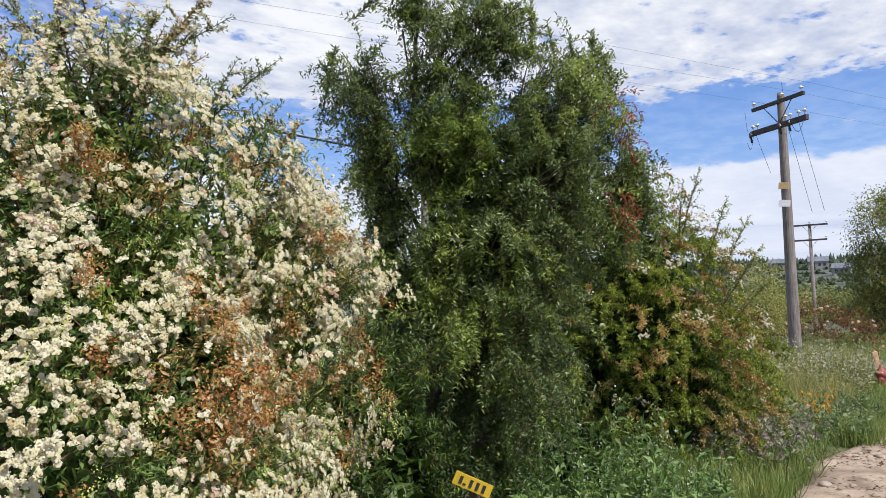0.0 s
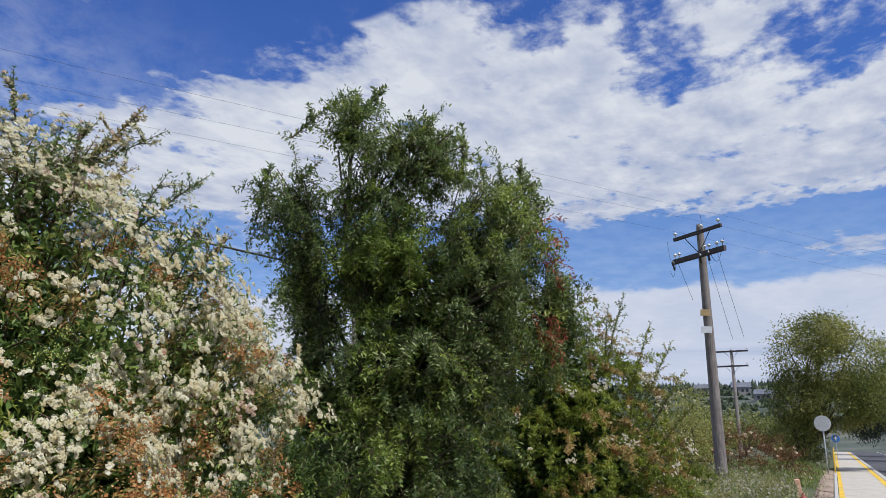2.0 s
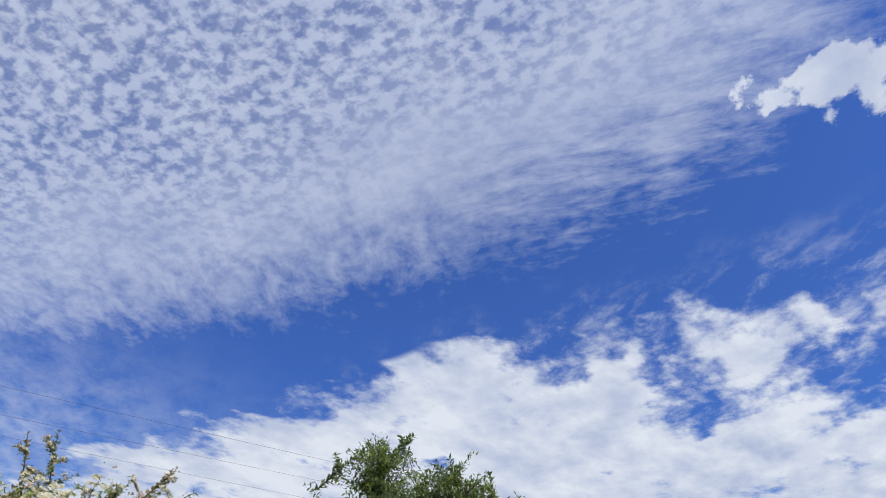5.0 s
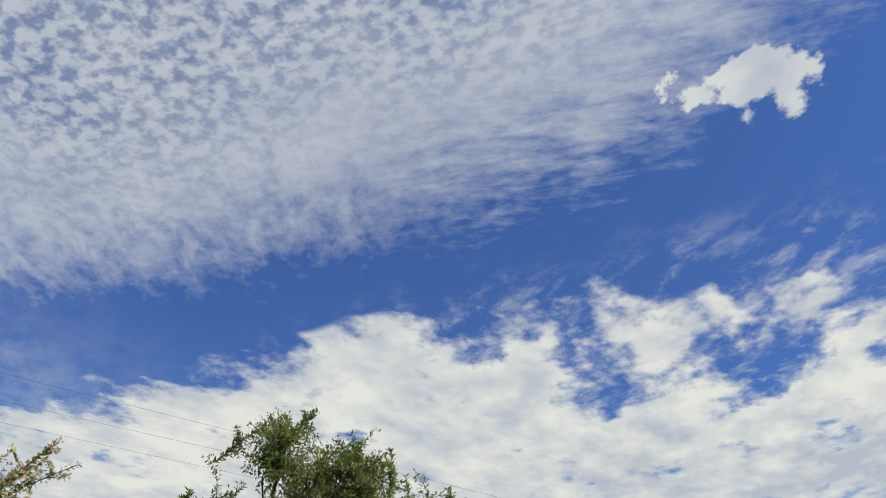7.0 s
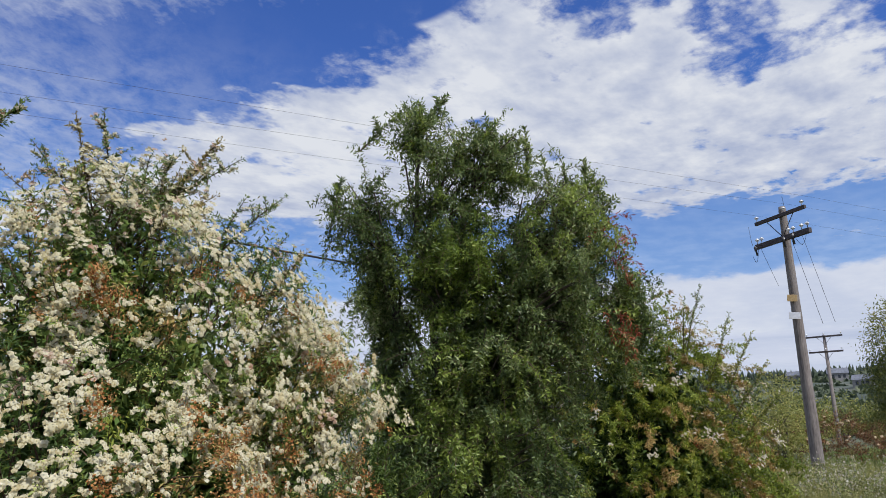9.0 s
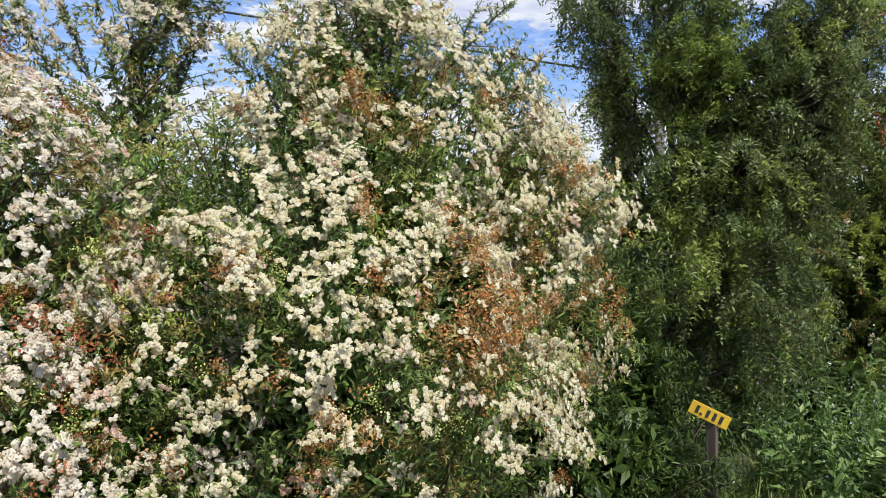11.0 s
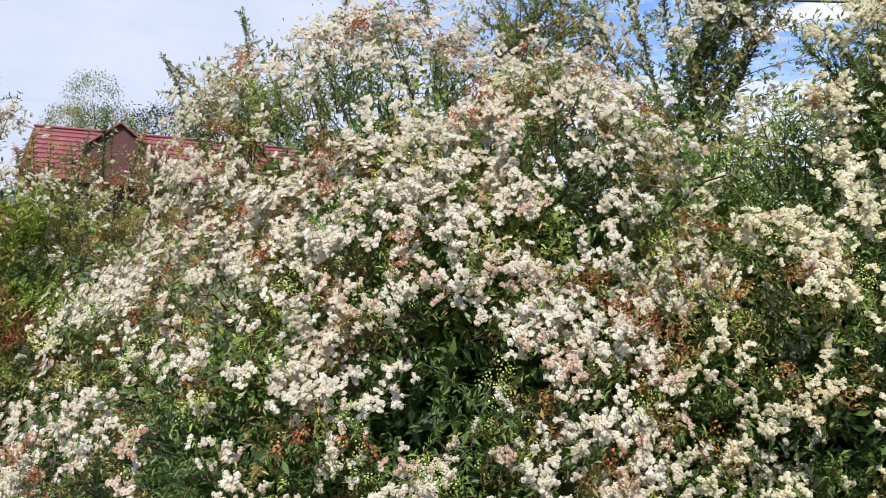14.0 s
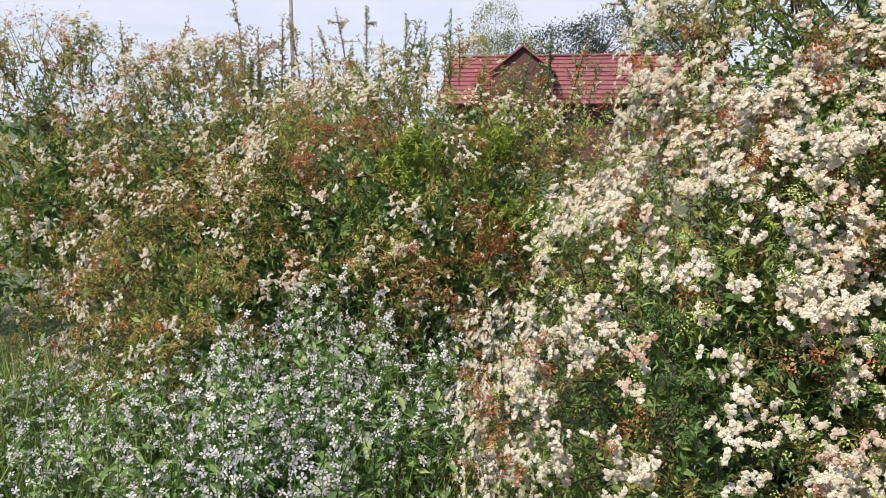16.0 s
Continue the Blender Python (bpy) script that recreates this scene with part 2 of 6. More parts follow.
SOIL = ground_material()
DIRT = surface("dry_dirt", (0.20, 0.145, 0.10), (0.42, 0.33, 0.245), 5, 0.95, 0.9, 60, stain=(0.16, 0.115, 0.08))
CONCRETE = surface("pale_concrete", (0.40, 0.36, 0.30), (0.52, 0.48, 0.41), 2.2, 0.9, 0.3, 120, stain=(0.34, 0.30, 0.25))
KERB = surface("kerb_concrete", (0.36, 0.34, 0.31), (0.52, 0.50, 0.46), 4, 0.9, 0.4)
ASPHALT = surface("asphalt", (0.045, 0.046, 0.05), (0.085, 0.085, 0.09), 1.5, 0.9, 0.4, 150, stain=(0.11, 0.11, 0.11))
YELLOW = surface("yellow_road_paint", (0.62, 0.38, 0.02), (0.80, 0.52, 0.05), 3, 0.7, 0.2, 80, stain=(0.5, 0.36, 0.12))
WHITE_LINE = surface("white_road_paint", (0.55, 0.55, 0.53), (0.75, 0.75, 0.72), 3, 0.7, 0.2)
POLE_WOOD = wood("weathered_pole_wood", (0.085, 0.07, 0.065), (0.25, 0.22, 0.2))
ARM_WOOD = wood("dark_arm_wood", (0.03, 0.026, 0.03), (0.085, 0.07, 0.07))
BARK = wood("bark", (0.035, 0.027, 0.02), (0.11, 0.085, 0.065))
TWIG = surface("twig_bark", (0.05, 0.032, 0.022), (0.14, 0.09, 0.06), 20, 0.85, 0.3)
CERAMIC = surface("pale_glazed_ceramic", (0.62, 0.62, 0.62), (0.8, 0.8, 0.8), 8, 0.25, 0.05)
STEEL = surface("galvanised_steel", (0.42, 0.43, 0.43), (0.58, 0.58, 0.57), 10, 0.6, 0.1, metal=0.25)
IRON = surface("dark_iron", (0.02, 0.02, 0.022), (0.05, 0.05, 0.055), 10, 0.6, 0.1)
CABLE = surface("cable_rubber", (0.012, 0.012, 0.014), (0.03, 0.03, 0.033), 10, 0.6, 0.05)
PLATE_YELLOW = surface("yellow_enamel", (0.40, 0.26, 0.012), (0.55, 0.38, 0.025), 12, 0.5, 0.1, stain=(0.4, 0.24, 0.05))
PLATE_TAN = surface("faded_plate", (0.36, 0.24, 0.10), (0.5, 0.36, 0.18), 12, 0.6, 0.1)
PLATE_WHITE = surface("white_plate", (0.6, 0.6, 0.62), (0.78, 0.78, 0.8), 12, 0.5, 0.1)
BLACK_PAINT = surface("black_paint", (0.01, 0.01, 0.01), (0.03, 0.03, 0.03), 10, 0.5, 0.05)
RED_PAINT = surface("faded_red_paint", (0.17, 0.035, 0.03), (0.3, 0.065, 0.05), 9, 0.6, 0.2, stain=(0.2, 0.06, 0.05))
ORANGE_PAINT = surface("pale_orange_paint", (0.62, 0.33, 0.2), (0.75, 0.48, 0.33), 9, 0.6, 0.2)
BLUE_PAINT = surface("blue_sign_paint", (0.03, 0.13, 0.42), (0.06, 0.2, 0.55), 6, 0.4, 0.05)
ROOF_RED = surface("red_roof_metal", (0.17, 0.056, 0.06), (0.24, 0.08, 0.085), 2.5, 0.55, 0.1, 30, stain=(0.24, 0.05, 0.05))
HOUSE_WALL = surface("reddish_house_boards", (0.07, 0.026, 0.024), (0.12, 0.048, 0.042), 2, 0.8, 0.2)
GLASS_DARK = surface("window_glass", (0.02, 0.025, 0.03), (0.05, 0.055, 0.06), 3, 0.1, 0.0)
PLASTER = surface("pale_plaster", (0.22, 0.21, 0.2), (0.32, 0.31, 0.3), 1.0, 0.9, 0.1)
GREY_ROOF = surface("grey_sheet_roof", (0.08, 0.09, 0.11), (0.2, 0.21, 0.24), 1.0, 0.5, 0.1)

PYRA_LEAF = foliage("thorn_leaf", [(0.1, (0.054, 0.098, 0.03)), (0.45, (0.12, 0.195, 0.048)), (0.75, (0.21, 0.285, 0.07)), (0.95, (0.34, 0.38, 0.10))], 0.42, 0.42)
PYRA_BROWNLEAF = foliage("bronze_thorn_leaf", [(0.1, (0.15, 0.125, 0.04)), (0.5, (0.33, 0.285, 0.085)), (0.8, (0.47, 0.345, 0.125)), (0.95, (0.54, 0.30, 0.135))], 0.42, 0.5)
LIME_LEAF = foliage("young_leaf", [(0.1, (0.13, 0.18, 0.028)), (0.5, (0.24, 0.31, 0.045)), (0.9, (0.38, 0.42, 0.085))], 0.35, 0.45)
PETAL = foliage("cream_petal", [(0.05, (0.45, 0.34, 0.22)), (0.28, (0.55, 0.475, 0.35)), (0.6, (0.62, 0.575, 0.46)), (0.95, (0.68, 0.65, 0.56))], 0.34, 0.75, spec=0.15, scale=12)
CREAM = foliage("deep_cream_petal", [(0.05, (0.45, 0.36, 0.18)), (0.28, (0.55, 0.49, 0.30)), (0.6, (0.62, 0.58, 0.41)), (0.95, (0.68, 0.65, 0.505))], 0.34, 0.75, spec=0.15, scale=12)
BLUSH = foliage("ageing_petal", [(0.1, (0.40, 0.22, 0.14)), (0.5, (0.58, 0.44, 0.33)), (0.9, (0.68, 0.58, 0.47))], 0.42, 0.75, spec=0.15, scale=5)
RUST = foliage("spent_blossom", [(0.1, (0.22, 0.08, 0.025)), (0.5, (0.40, 0.19, 0.065)), (0.9, (0.53, 0.33, 0.15))], 0.2, 0.8, spec=0.15, scale=4)
RED_RUST = foliage("reddish_spent_blossom", [(0.1, (0.18, 0.045, 0.022)), (0.5, (0.33, 0.10, 0.045)), (0.9, (0.46, 0.20, 0.09))], 0.2, 0.8, spec=0.15, scale=4)
BUD = foliage("greenish_bud", [(0.1, (0.26, 0.33, 0.06)), (0.5, (0.42, 0.48, 0.13)), (0.9, (0.58, 0.60, 0.26))], 0.25, 0.7, spec=0.2, scale=4)
TREE_LEAF = foliage("willowy_leaf", [(0.1, (0.038, 0.062, 0.021)), (0.45, (0.095, 0.14, 0.042)), (0.75, (0.19, 0.245, 0.078)), (0.95, (0.38, 0.42, 0.20))], 0.38, 0.42, spec=0.4, scale=1.3)
# brighter copy of the willowy leaf: sunlight put into the leaf colour
SUNLIT_TREE_LEAF = foliage("sunlit_willowy_leaf", [(0.1, (0.07, 0.11, 0.018)), (0.5, (0.18, 0.25, 0.04)), (0.9, (0.36, 0.42, 0.11))], 0.42, 0.42, spec=0.4, scale=1.3)
RED_LEAF = foliage("reddened_leaf", [(0.1, (0.22, 0.05, 0.03)), (0.5, (0.40, 0.10, 0.06)), (0.9, (0.52, 0.22, 0.10))], 0.3, 0.5)
FAR_LEAF = foliage("broad_tree_leaf", [(0.1, (0.07, 0.10, 0.022)), (0.5, (0.20, 0.225, 0.05)), (0.9, (0.44, 0.41, 0.13))], 0.4, 0.5, scale=0.5)
# dark-leaved shrubs, and the shade colour inside the arching shrub
DEEP_AND_SHADE_LEAF = foliage("deep_green_and_shade_leaf", [(0.1, (0.016, 0.034, 0.007)), (0.45, (0.042, 0.075, 0.013)), (0.75, (0.09, 0.14, 0.024)), (0.95, (0.20, 0.26, 0.055))], 0.3, 0.45, spec=0.3)
SCRUB_LEAF = foliage("hill_scrub_leaf", [(0.1, (0.03, 0.045, 0.028)), (0.5, (0.06, 0.085, 0.045)), (0.9, (0.13, 0.15, 0.08))], 0.25, 0.6, scale=0.05)
CONIFER_LEAF = foliage("dark_tree_leaf", [(0.1, (0.012, 0.022, 0.012)), (0.5, (0.025, 0.042, 0.022)), (0.9, (0.05, 0.07, 0.035))], 0.2, 0.5, scale=0.5)
RUST_LEAF = foliage("rusty_bush_leaf", [(0.1, (0.06, 0.035, 0.012)), (0.5, (0.16, 0.075, 0.026)), (0.9, (0.28, 0.14, 0.05))], 0.25, 0.5)
GRASS = foliage("grass_blade", [(0.1, (0.08, 0.125, 0.03)), (0.5, (0.17, 0.235, 0.055)), (0.8, (0.28, 0.32, 0.09)), (0.95, (0.46, 0.41, 0.20))], 0.35, 0.5, scale=0.8)
WEED_LEAF = foliage("weed_leaf", [(0.1, (0.03, 0.08, 0.012)), (0.5, (0.08, 0.17, 0.026)), (0.9, (0.18, 0.29, 0.05))], 0.35, 0.45, spec=0.25)
GREY_WEED = foliage("grey_green_weed_leaf", [(0.1, (0.06, 0.11, 0.035)), (0.5, (0.15, 0.235, 0.07)), (0.9, (0.31, 0.40, 0.15))], 0.35, 0.5, spec=0.25)
GREY_LEAF = foliage("greyish_weed_leaf", [(0.1, (0.14, 0.15, 0.05)), (0.5, (0.26, 0.26, 0.095)), (0.9, (0.42, 0.39, 0.19))], 0.3, 0.6)
LILAC = foliage("pale_lilac_petal", [(0.05, (0.48, 0.38, 0.44)), (0.4, (0.62, 0.60, 0.57)), (0.9, (0.72, 0.71, 0.62))], 0.45, 0.6, spec=0.2, scale=3)
POPPY = foliage("orange_petal", [(0.1, (0.70, 0.22, 0.01)), (0.9, (0.85, 0.40, 0.03))], 0.3, 0.6)
SALMON = foliage("pale_rose_petal", [(0.1, (0.62, 0.42, 0.28)), (0.9, (0.80, 0.68, 0.45))], 0.3, 0.6)
DRY_BIT = foliage("dead_leaf_litter", [(0.1, (0.06, 0.04, 0.025)), (0.9, (0.22, 0.15, 0.09))], 0.1, 0.9)
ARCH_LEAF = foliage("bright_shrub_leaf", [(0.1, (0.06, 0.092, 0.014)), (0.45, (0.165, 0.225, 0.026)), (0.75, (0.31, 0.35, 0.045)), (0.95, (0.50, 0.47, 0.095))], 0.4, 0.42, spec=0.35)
PALE_SEED = foliage("pale_seed_head", [(0.1, (0.30, 0.26, 0.20)), (0.5, (0.45, 0.41, 0.34)), (0.9, (0.60, 0.57, 0.50))], 0.3, 0.7, spec=0.2)
DUSKY = foliage("dusky_lilac_leaf", [(0.1, (0.14, 0.095, 0.095)), (0.5, (0.28, 0.20, 0.20)), (0.9, (0.44, 0.35, 0.33))], 0.25, 0.6)
DEEP_WEED = foliage("deep_weed_leaf", [(0.1, (0.05, 0.08, 0.03)), (0.5, (0.12, 0.175, 0.065)), (0.9, (0.24, 0.31, 0.13))], 0.3, 0.5)
STRAW_GRASS = foliage("straw_grass_blade", [(0.1, (0.13, 0.15, 0.035)), (0.5, (0.27, 0.27, 0.075)), (0.9, (0.46, 0.41, 0.17))], 0.4, 0.5, scale=0.8)
STONE = surface("pale_stone", (0.22, 0.18, 0.14), (0.42, 0.36, 0.29), 12, 0.9, 0.5)
TIP_LEAF = foliage("bronze_tip_leaf", [(0.1, (0.19, 0.12, 0.03)), (0.5, (0.36, 0.235, 0.07)), (0.9, (0.54, 0.41, 0.17))], 0.35, 0.5)


# ---------- builders ----------
def part(name, bm, mat, parent=None, label="", smooth_shade=False):
    me = bpy.data.meshes.new(name)
    bm.to_mesh(me)
    bm.free()
    if smooth_shade:
        me.polygons.foreach_set("use_smooth", [True] * len(me.polygons))
    me.materials.append(mat)
    ob = new(name, me)
    ob.parent = parent
    return tagged(ob, label)


def mesh_part(name, verts, tris, mat, parent=None, label="", kind="", smooth_shade=False):
    """One mesh from arrays of vertices and triangles."""
    me = bpy.data.meshes.new(name)
    verts, tris = np.asarray(verts, np.float32), np.asarray(tris, np.int32)
    me.vertices.add(len(verts))
    me.vertices.foreach_set("co", verts.ravel())
    me.loops.add(tris.size)
    me.loops.foreach_set("vertex_index", tris.ravel())
    me.polygons.add(len(tris))
    me.polygons.foreach_set("loop_start", np.arange(0, tris.size, 3, dtype=np.int32))
    if smooth_shade:
        me.polygons.foreach_set("use_smooth", np.ones(len(tris), bool))
    me.update(calc_edges=True)
    me.materials.append(mat)
    ob = new(name, me)
    ob.parent = parent
    return tagged(ob, label, kind=kind)


def thing(name, label, category, at=(0, 0, 0), group="", kind=""):
    ob = new(name)
    ob.empty_display_size = 0.1
    ob.location = at
    return tagged(ob, label, category, group, kind)


def box(bm, x0, x1, y0, y1, z0, z1, bevel=0.0, m=None):
    made = bmesh.ops.create_cube(bm, size=1)["verts"]
    for v in made:
        v.co = Vector((x0 + (v.co.x + 0.5) * (x1 - x0), y0 + (v.co.y + 0.5) * (y1 - y0), z0 + (v.co.z + 0.5) * (z1 - z0)))
    if bevel:
        edges = list({e for v in made for e in v.link_edges})
        made = [v for v in bmesh.ops.bevel(bm, geom=edges, offset=bevel, segments=2, affect="EDGES", profile=0.5)["verts"]]
    if m:
        bmesh.ops.transform(bm, matrix=m, verts=bm.verts[:] if bevel else made)
    return bm


def lathe(bm, profile, sides=14, m=None):
    """A turned body from (radius, height) pairs."""
    rings = []
    for r, z in profile:
        rings.append([bm.verts.new((r * math.cos(2 * math.pi * k / sides), r * math.sin(2 * math.pi * k / sides), z)) for k in range(sides)])
    for a, b in zip(rings, rings[1:]):
        for k in range(sides):
            bm.faces.new((a[k], a[(k + 1) % sides], b[(k + 1) % sides], b[k]))
    bm.faces.new(rings[0][::-1])
    bm.faces.new(rings[-1])
    if m:
        bmesh.ops.transform(bm, matrix=m, verts=[v for r in rings for v in r])
    return bm


def unit(v):
    v = np.asarray(v, float)
    return v / np.maximum(np.linalg.norm(v, axis=-1, keepdims=True), 1e-9)


def tubes(lines, sides=4):
    """Tapered tubes along polylines; each is (points, radii)."""
    V, F, base = [], [], 0
    ang = np.linspace(0, 2 * np.pi, sides, endpoint=False)
    for pts, rad in lines:
        pts, rad = np.asarray(pts, float), np.asarray(rad, float)
        d = unit(np.gradient(pts, axis=0))
        ref = np.where(np.abs(d[:, 2:3]) > 0.9, [[1.0, 0, 0]], [[0, 0, 1.0]])
        u = unit(np.cross(d, ref))
        w = np.cross(d, u)
        ring = pts[:, None] + rad[:, None, None] * (np.cos(ang)[None, :, None] * u[:, None] + np.sin(ang)[None, :, None] * w[:, None])
        n = len(pts)
        a = (np.arange(n - 1)[:, None] * sides + np.arange(sides)).ravel()
        b = (np.arange(n - 1)[:, None] * sides + (np.arange(sides) + 1) % sides).ravel()
        F.append(np.concatenate([np.stack([a, b, b + sides], 1), np.stack([a, b + sides, a + sides], 1)]) + base)
        V.append(ring.reshape(-1, 3))
        base += n * sides
    return np.concatenate(V), np.concatenate(F)


def scatter(template, pos, along, up, size):
    """Copies of a small form (vertices, triangles) joined into one mesh: its y axis goes along, its z axis towards up."""
    tv, tf = template
    pos, along = np.asarray(pos, float), unit(along)
    side = unit(np.cross(along, up))
    up = np.cross(side, along)
    size = np.broadcast_to(np.asarray(size, float), (len(pos),))[:, None, None]
    V = pos[:, None] + size * (tv[None, :, 0:1] * side[:, None] + tv[None, :, 1:2] * along[:, None] + tv[None, :, 2:3] * up[:, None])
    F = tf[None] + (np.arange(len(pos)) * len(tv))[:, None, None]
    return V.reshape(-1, 3), F.reshape(-1, 3)


def several(pieces):
    V, F, base = [], [], 0
    for v, f in pieces:
        V.append(v)
        F.append(f + base)
        base += len(v)
    return np.concatenate(V), np.concatenate(F)


def leaf_form(width=0.3, fold=0.07, curl=0.12):
    """A lance-shaped leaf one unit long, folded along its rib and curled at the tip."""
    v = np.array([(0, 0, 0), (-width / 2, 0.45, fold), (width / 2, 0.45, fold), (0, 1, -curl)])
    return v, np.array([(0, 3, 1), (0, 2, 3)])


def small_leaf_form(width=0.34, curl=0.08):
    v = np.array([(0, 0, 0), (-width / 2, 0.45, 0.05), (width / 2, 0.45, 0.05), (0, 1, -curl)])
    return v, np.array([(0, 2, 1), (1, 2, 3)])


def floret_form():
    """A small cupped floret, one unit across."""
    v = [(0.5, 0, 0.08), (0.05, 0.46, 0), (-0.5, 0.04, 0.08), (-0.04, -0.48, 0)]
    return np.array(v), np.array([(0, 1, 2), (0, 2, 3)])


def dome(rng, form, count, radius, size, spread=1.15, rise=0.55):
    """A domed head of many florets facing outwards, with its axis along z."""
    k = np.arange(count)
    th = np.arccos(1 - (k + 0.5) / count * (1 - math.cos(spread))) + rng.normal(0, 0.07, count)
    ph = k * 2.39996 + rng.normal(0, 0.25, count)
    d = np.stack([np.sin(th) * np.cos(ph), np.sin(th) * np.sin(ph), np.cos(th)], 1)
    r = radius * rng.uniform(0.82, 1.12, (count, 1))
    pos = d * r * [1, 1, rise] - [0, 0, radius * rise * 0.6]
    normal = unit(d + rng.normal(0, 0.25, (count, 3)))
    along = unit(np.cross(normal, rng.normal(0, 1, (count, 3))))
    return scatter(form, pos, along, normal, size * rng.uniform(0.8, 1.2, count))


def spent_form(rng, count=16):
    """A spent head: a brush of thin stalks that end in small dry cups."""
    pieces = []
    for _ in range(count):
        d = unit(np.array([rng.normal(0, 0.55), rng.normal(0, 0.55), 1.0]))
        s = unit(np.cross(d, rng.normal(0, 1, 3)))
        w = np.cross(d, s)
        L = rng.uniform(0.55, 1.05)
        tip = d * L
        v = np.array([s * 0.035, -s * 0.035, tip, tip + s * 0.15 + d * 0.1, tip - s * 0.15 + d * 0.1, tip + w * 0.15 + d * 0.13, tip - w * 0.15 + d * 0.13])
        pieces.append((v, np.array([(0, 1, 2), (2, 3, 5), (2, 4, 6)])))
    return several(pieces)


LEAF, SMALL_LEAF = leaf_form(), small_leaf_form()
NARROW = leaf_form(0.2, 0.04, 0.1)
FORMS = np.random.default_rng(5)


def corymb(rng, lobes, per, size):
    """A flower head: a few small domes of florets that crowd into one uneven cushion about two units across."""
    pieces = []
    for k in range(lobes):
        a, r = k * 2.39996 + rng.normal(0, 0.3), 0.62 * math.sqrt(k / lobes) + (0.12 if k else 0)
        v, f = dome(rng, floret_form(), per, 0.5, size, 1.25, 0.6)
        ang = np.linspace(0, 2 * np.pi, 5, endpoint=False) + a
        cap = np.concatenate([[[0, 0, 0.02]], np.stack([0.42 * np.cos(ang), 0.42 * np.sin(ang), np.full(5, -0.22)], 1)])
        v, f = several([(cap, np.array([(0, 1 + q, 1 + (q + 1) % 5) for q in range(5)])), (v, f)])
        pieces.append((v + [r * math.cos(a), r * math.sin(a), -0.75 * r * r + rng.normal(0, 0.12)], f))
    return several(pieces)


CORYMBS = [corymb(FORMS, n, 6, 0.27) for n in (3, 3, 4)]
SMALL_CORYMBS = [corymb(FORMS, n, 4, 0.4) for n in (2, 3)]
SPENT = [several([dome(FORMS, floret_form(), n, 0.8, 0.34, 1.5, 0.8), spent_form(FORMS, 2)]) for n in (11, 12)]
BUDS = [dome(FORMS, floret_form(), n, 0.85, 0.34, 1.35, 0.7) for n in (10, 11)]


def bend(rng, start, way, length, droop, steps, wild=0.12):
    """A shoot that grows from start and bends; its points and its directions."""
    pts, d, step = [np.array(start, float)], unit(way), length / steps
    for _ in range(steps):
        d = unit(d + np.array([0, 0, -droop / steps]) + rng.normal(0, wild, 3) / math.sqrt(steps))
        pts.append(pts[-1] + d * step)
    return np.array(pts)


class Plant:
    """Collects the leaves, heads and stems of one plant, and turns each kind into one part."""

    def __init__(self, seed):
        self.rng = np.random.default_rng(seed)
        self.leaves, self.heads, self.stems = {}, {}, []

    def leaf(self, kind, pos, along, up, size):
        self.leaves.setdefault(kind, []).append((pos, along, up, size))

    def whorls(self, kind, pts, per, length, lean=0.6, jitter=0.004, start=0.0):
        """Leaves all along a shoot, per of them at each of its points."""
        rng = self.rng
        pts = pts[int(start * len(pts)):]
        d = unit(np.gradient(pts, axis=0))
        p, d = np.repeat(pts, per, 0), np.repeat(d, per, 0)
        side = unit(np.cross(d, rng.normal(0, 1, p.shape)))
        along = unit(d * lean + side)
        up = unit(np.array([0.15, 0, 1.0]) + rng.normal(0, 0.45, p.shape))
        self.leaf(kind, p + rng.normal(0, jitter, p.shape), along, up, length * rng.uniform(0.65, 1.25, len(p)))

    def head(self, kind, pos, up, size):
        self.heads.setdefault(kind, []).append((pos, up, size))

    def build(self, parent, leaf_kinds, head_kinds, bark=TWIG, stem_name="stem", sides=3, sparse_from=-99.0):
        """leaf_kinds and head_kinds: kind -> (part name, form or forms, material, label)."""
        rng = self.rng
        thin = np.random.default_rng(3)
        for rows in self.heads.values():
            rows[:] = [h for h in rows if h[0][1] > sparse_from or thin.random() < 0.35]
        for kind, rows in self.leaves.items():
            cols = [np.concatenate([np.atleast_1d(row[k]) for row in rows]) for k in range(4)]
            keep = (cols[0][:, 1] > sparse_from) | (thin.random(len(cols[0])) < 0.45)
            rows[:] = [tuple(c[keep] for c in cols)]
        if self.stems:
            mesh_part(stem_name, *tubes(self.stems, sides), bark, parent, kind="stuff")
        for kind, (name, form, mat, label) in leaf_kinds.items():
            if kind in self.leaves:
                cols = [np.concatenate([np.atleast_1d(row[k]) for row in self.leaves[kind]]) for k in range(4)]
                mesh_part(name, *scatter(form, *cols), mat, parent, label, "stuff")
        for kind, (name, forms, mat, label) in head_kinds.items():
            if kind in self.heads:
                pos = np.array([h[0] for h in self.heads[kind]])
                up = unit(np.array([h[1] for h in self.heads[kind]]))
                size = np.array([h[2] for h in self.heads[kind]])
                along = unit(np.cross(up, rng.normal(0, 1, up.shape)))
                pick = rng.integers(0, len(forms), len(pos))
                made = [scatter(forms[k], pos[pick == k], along[pick == k], up[pick == k], size[pick == k]) for k in range(len(forms)) if (pick == k).any()]
                mesh_part(name, *several(made), mat, parent, label, "stuff")


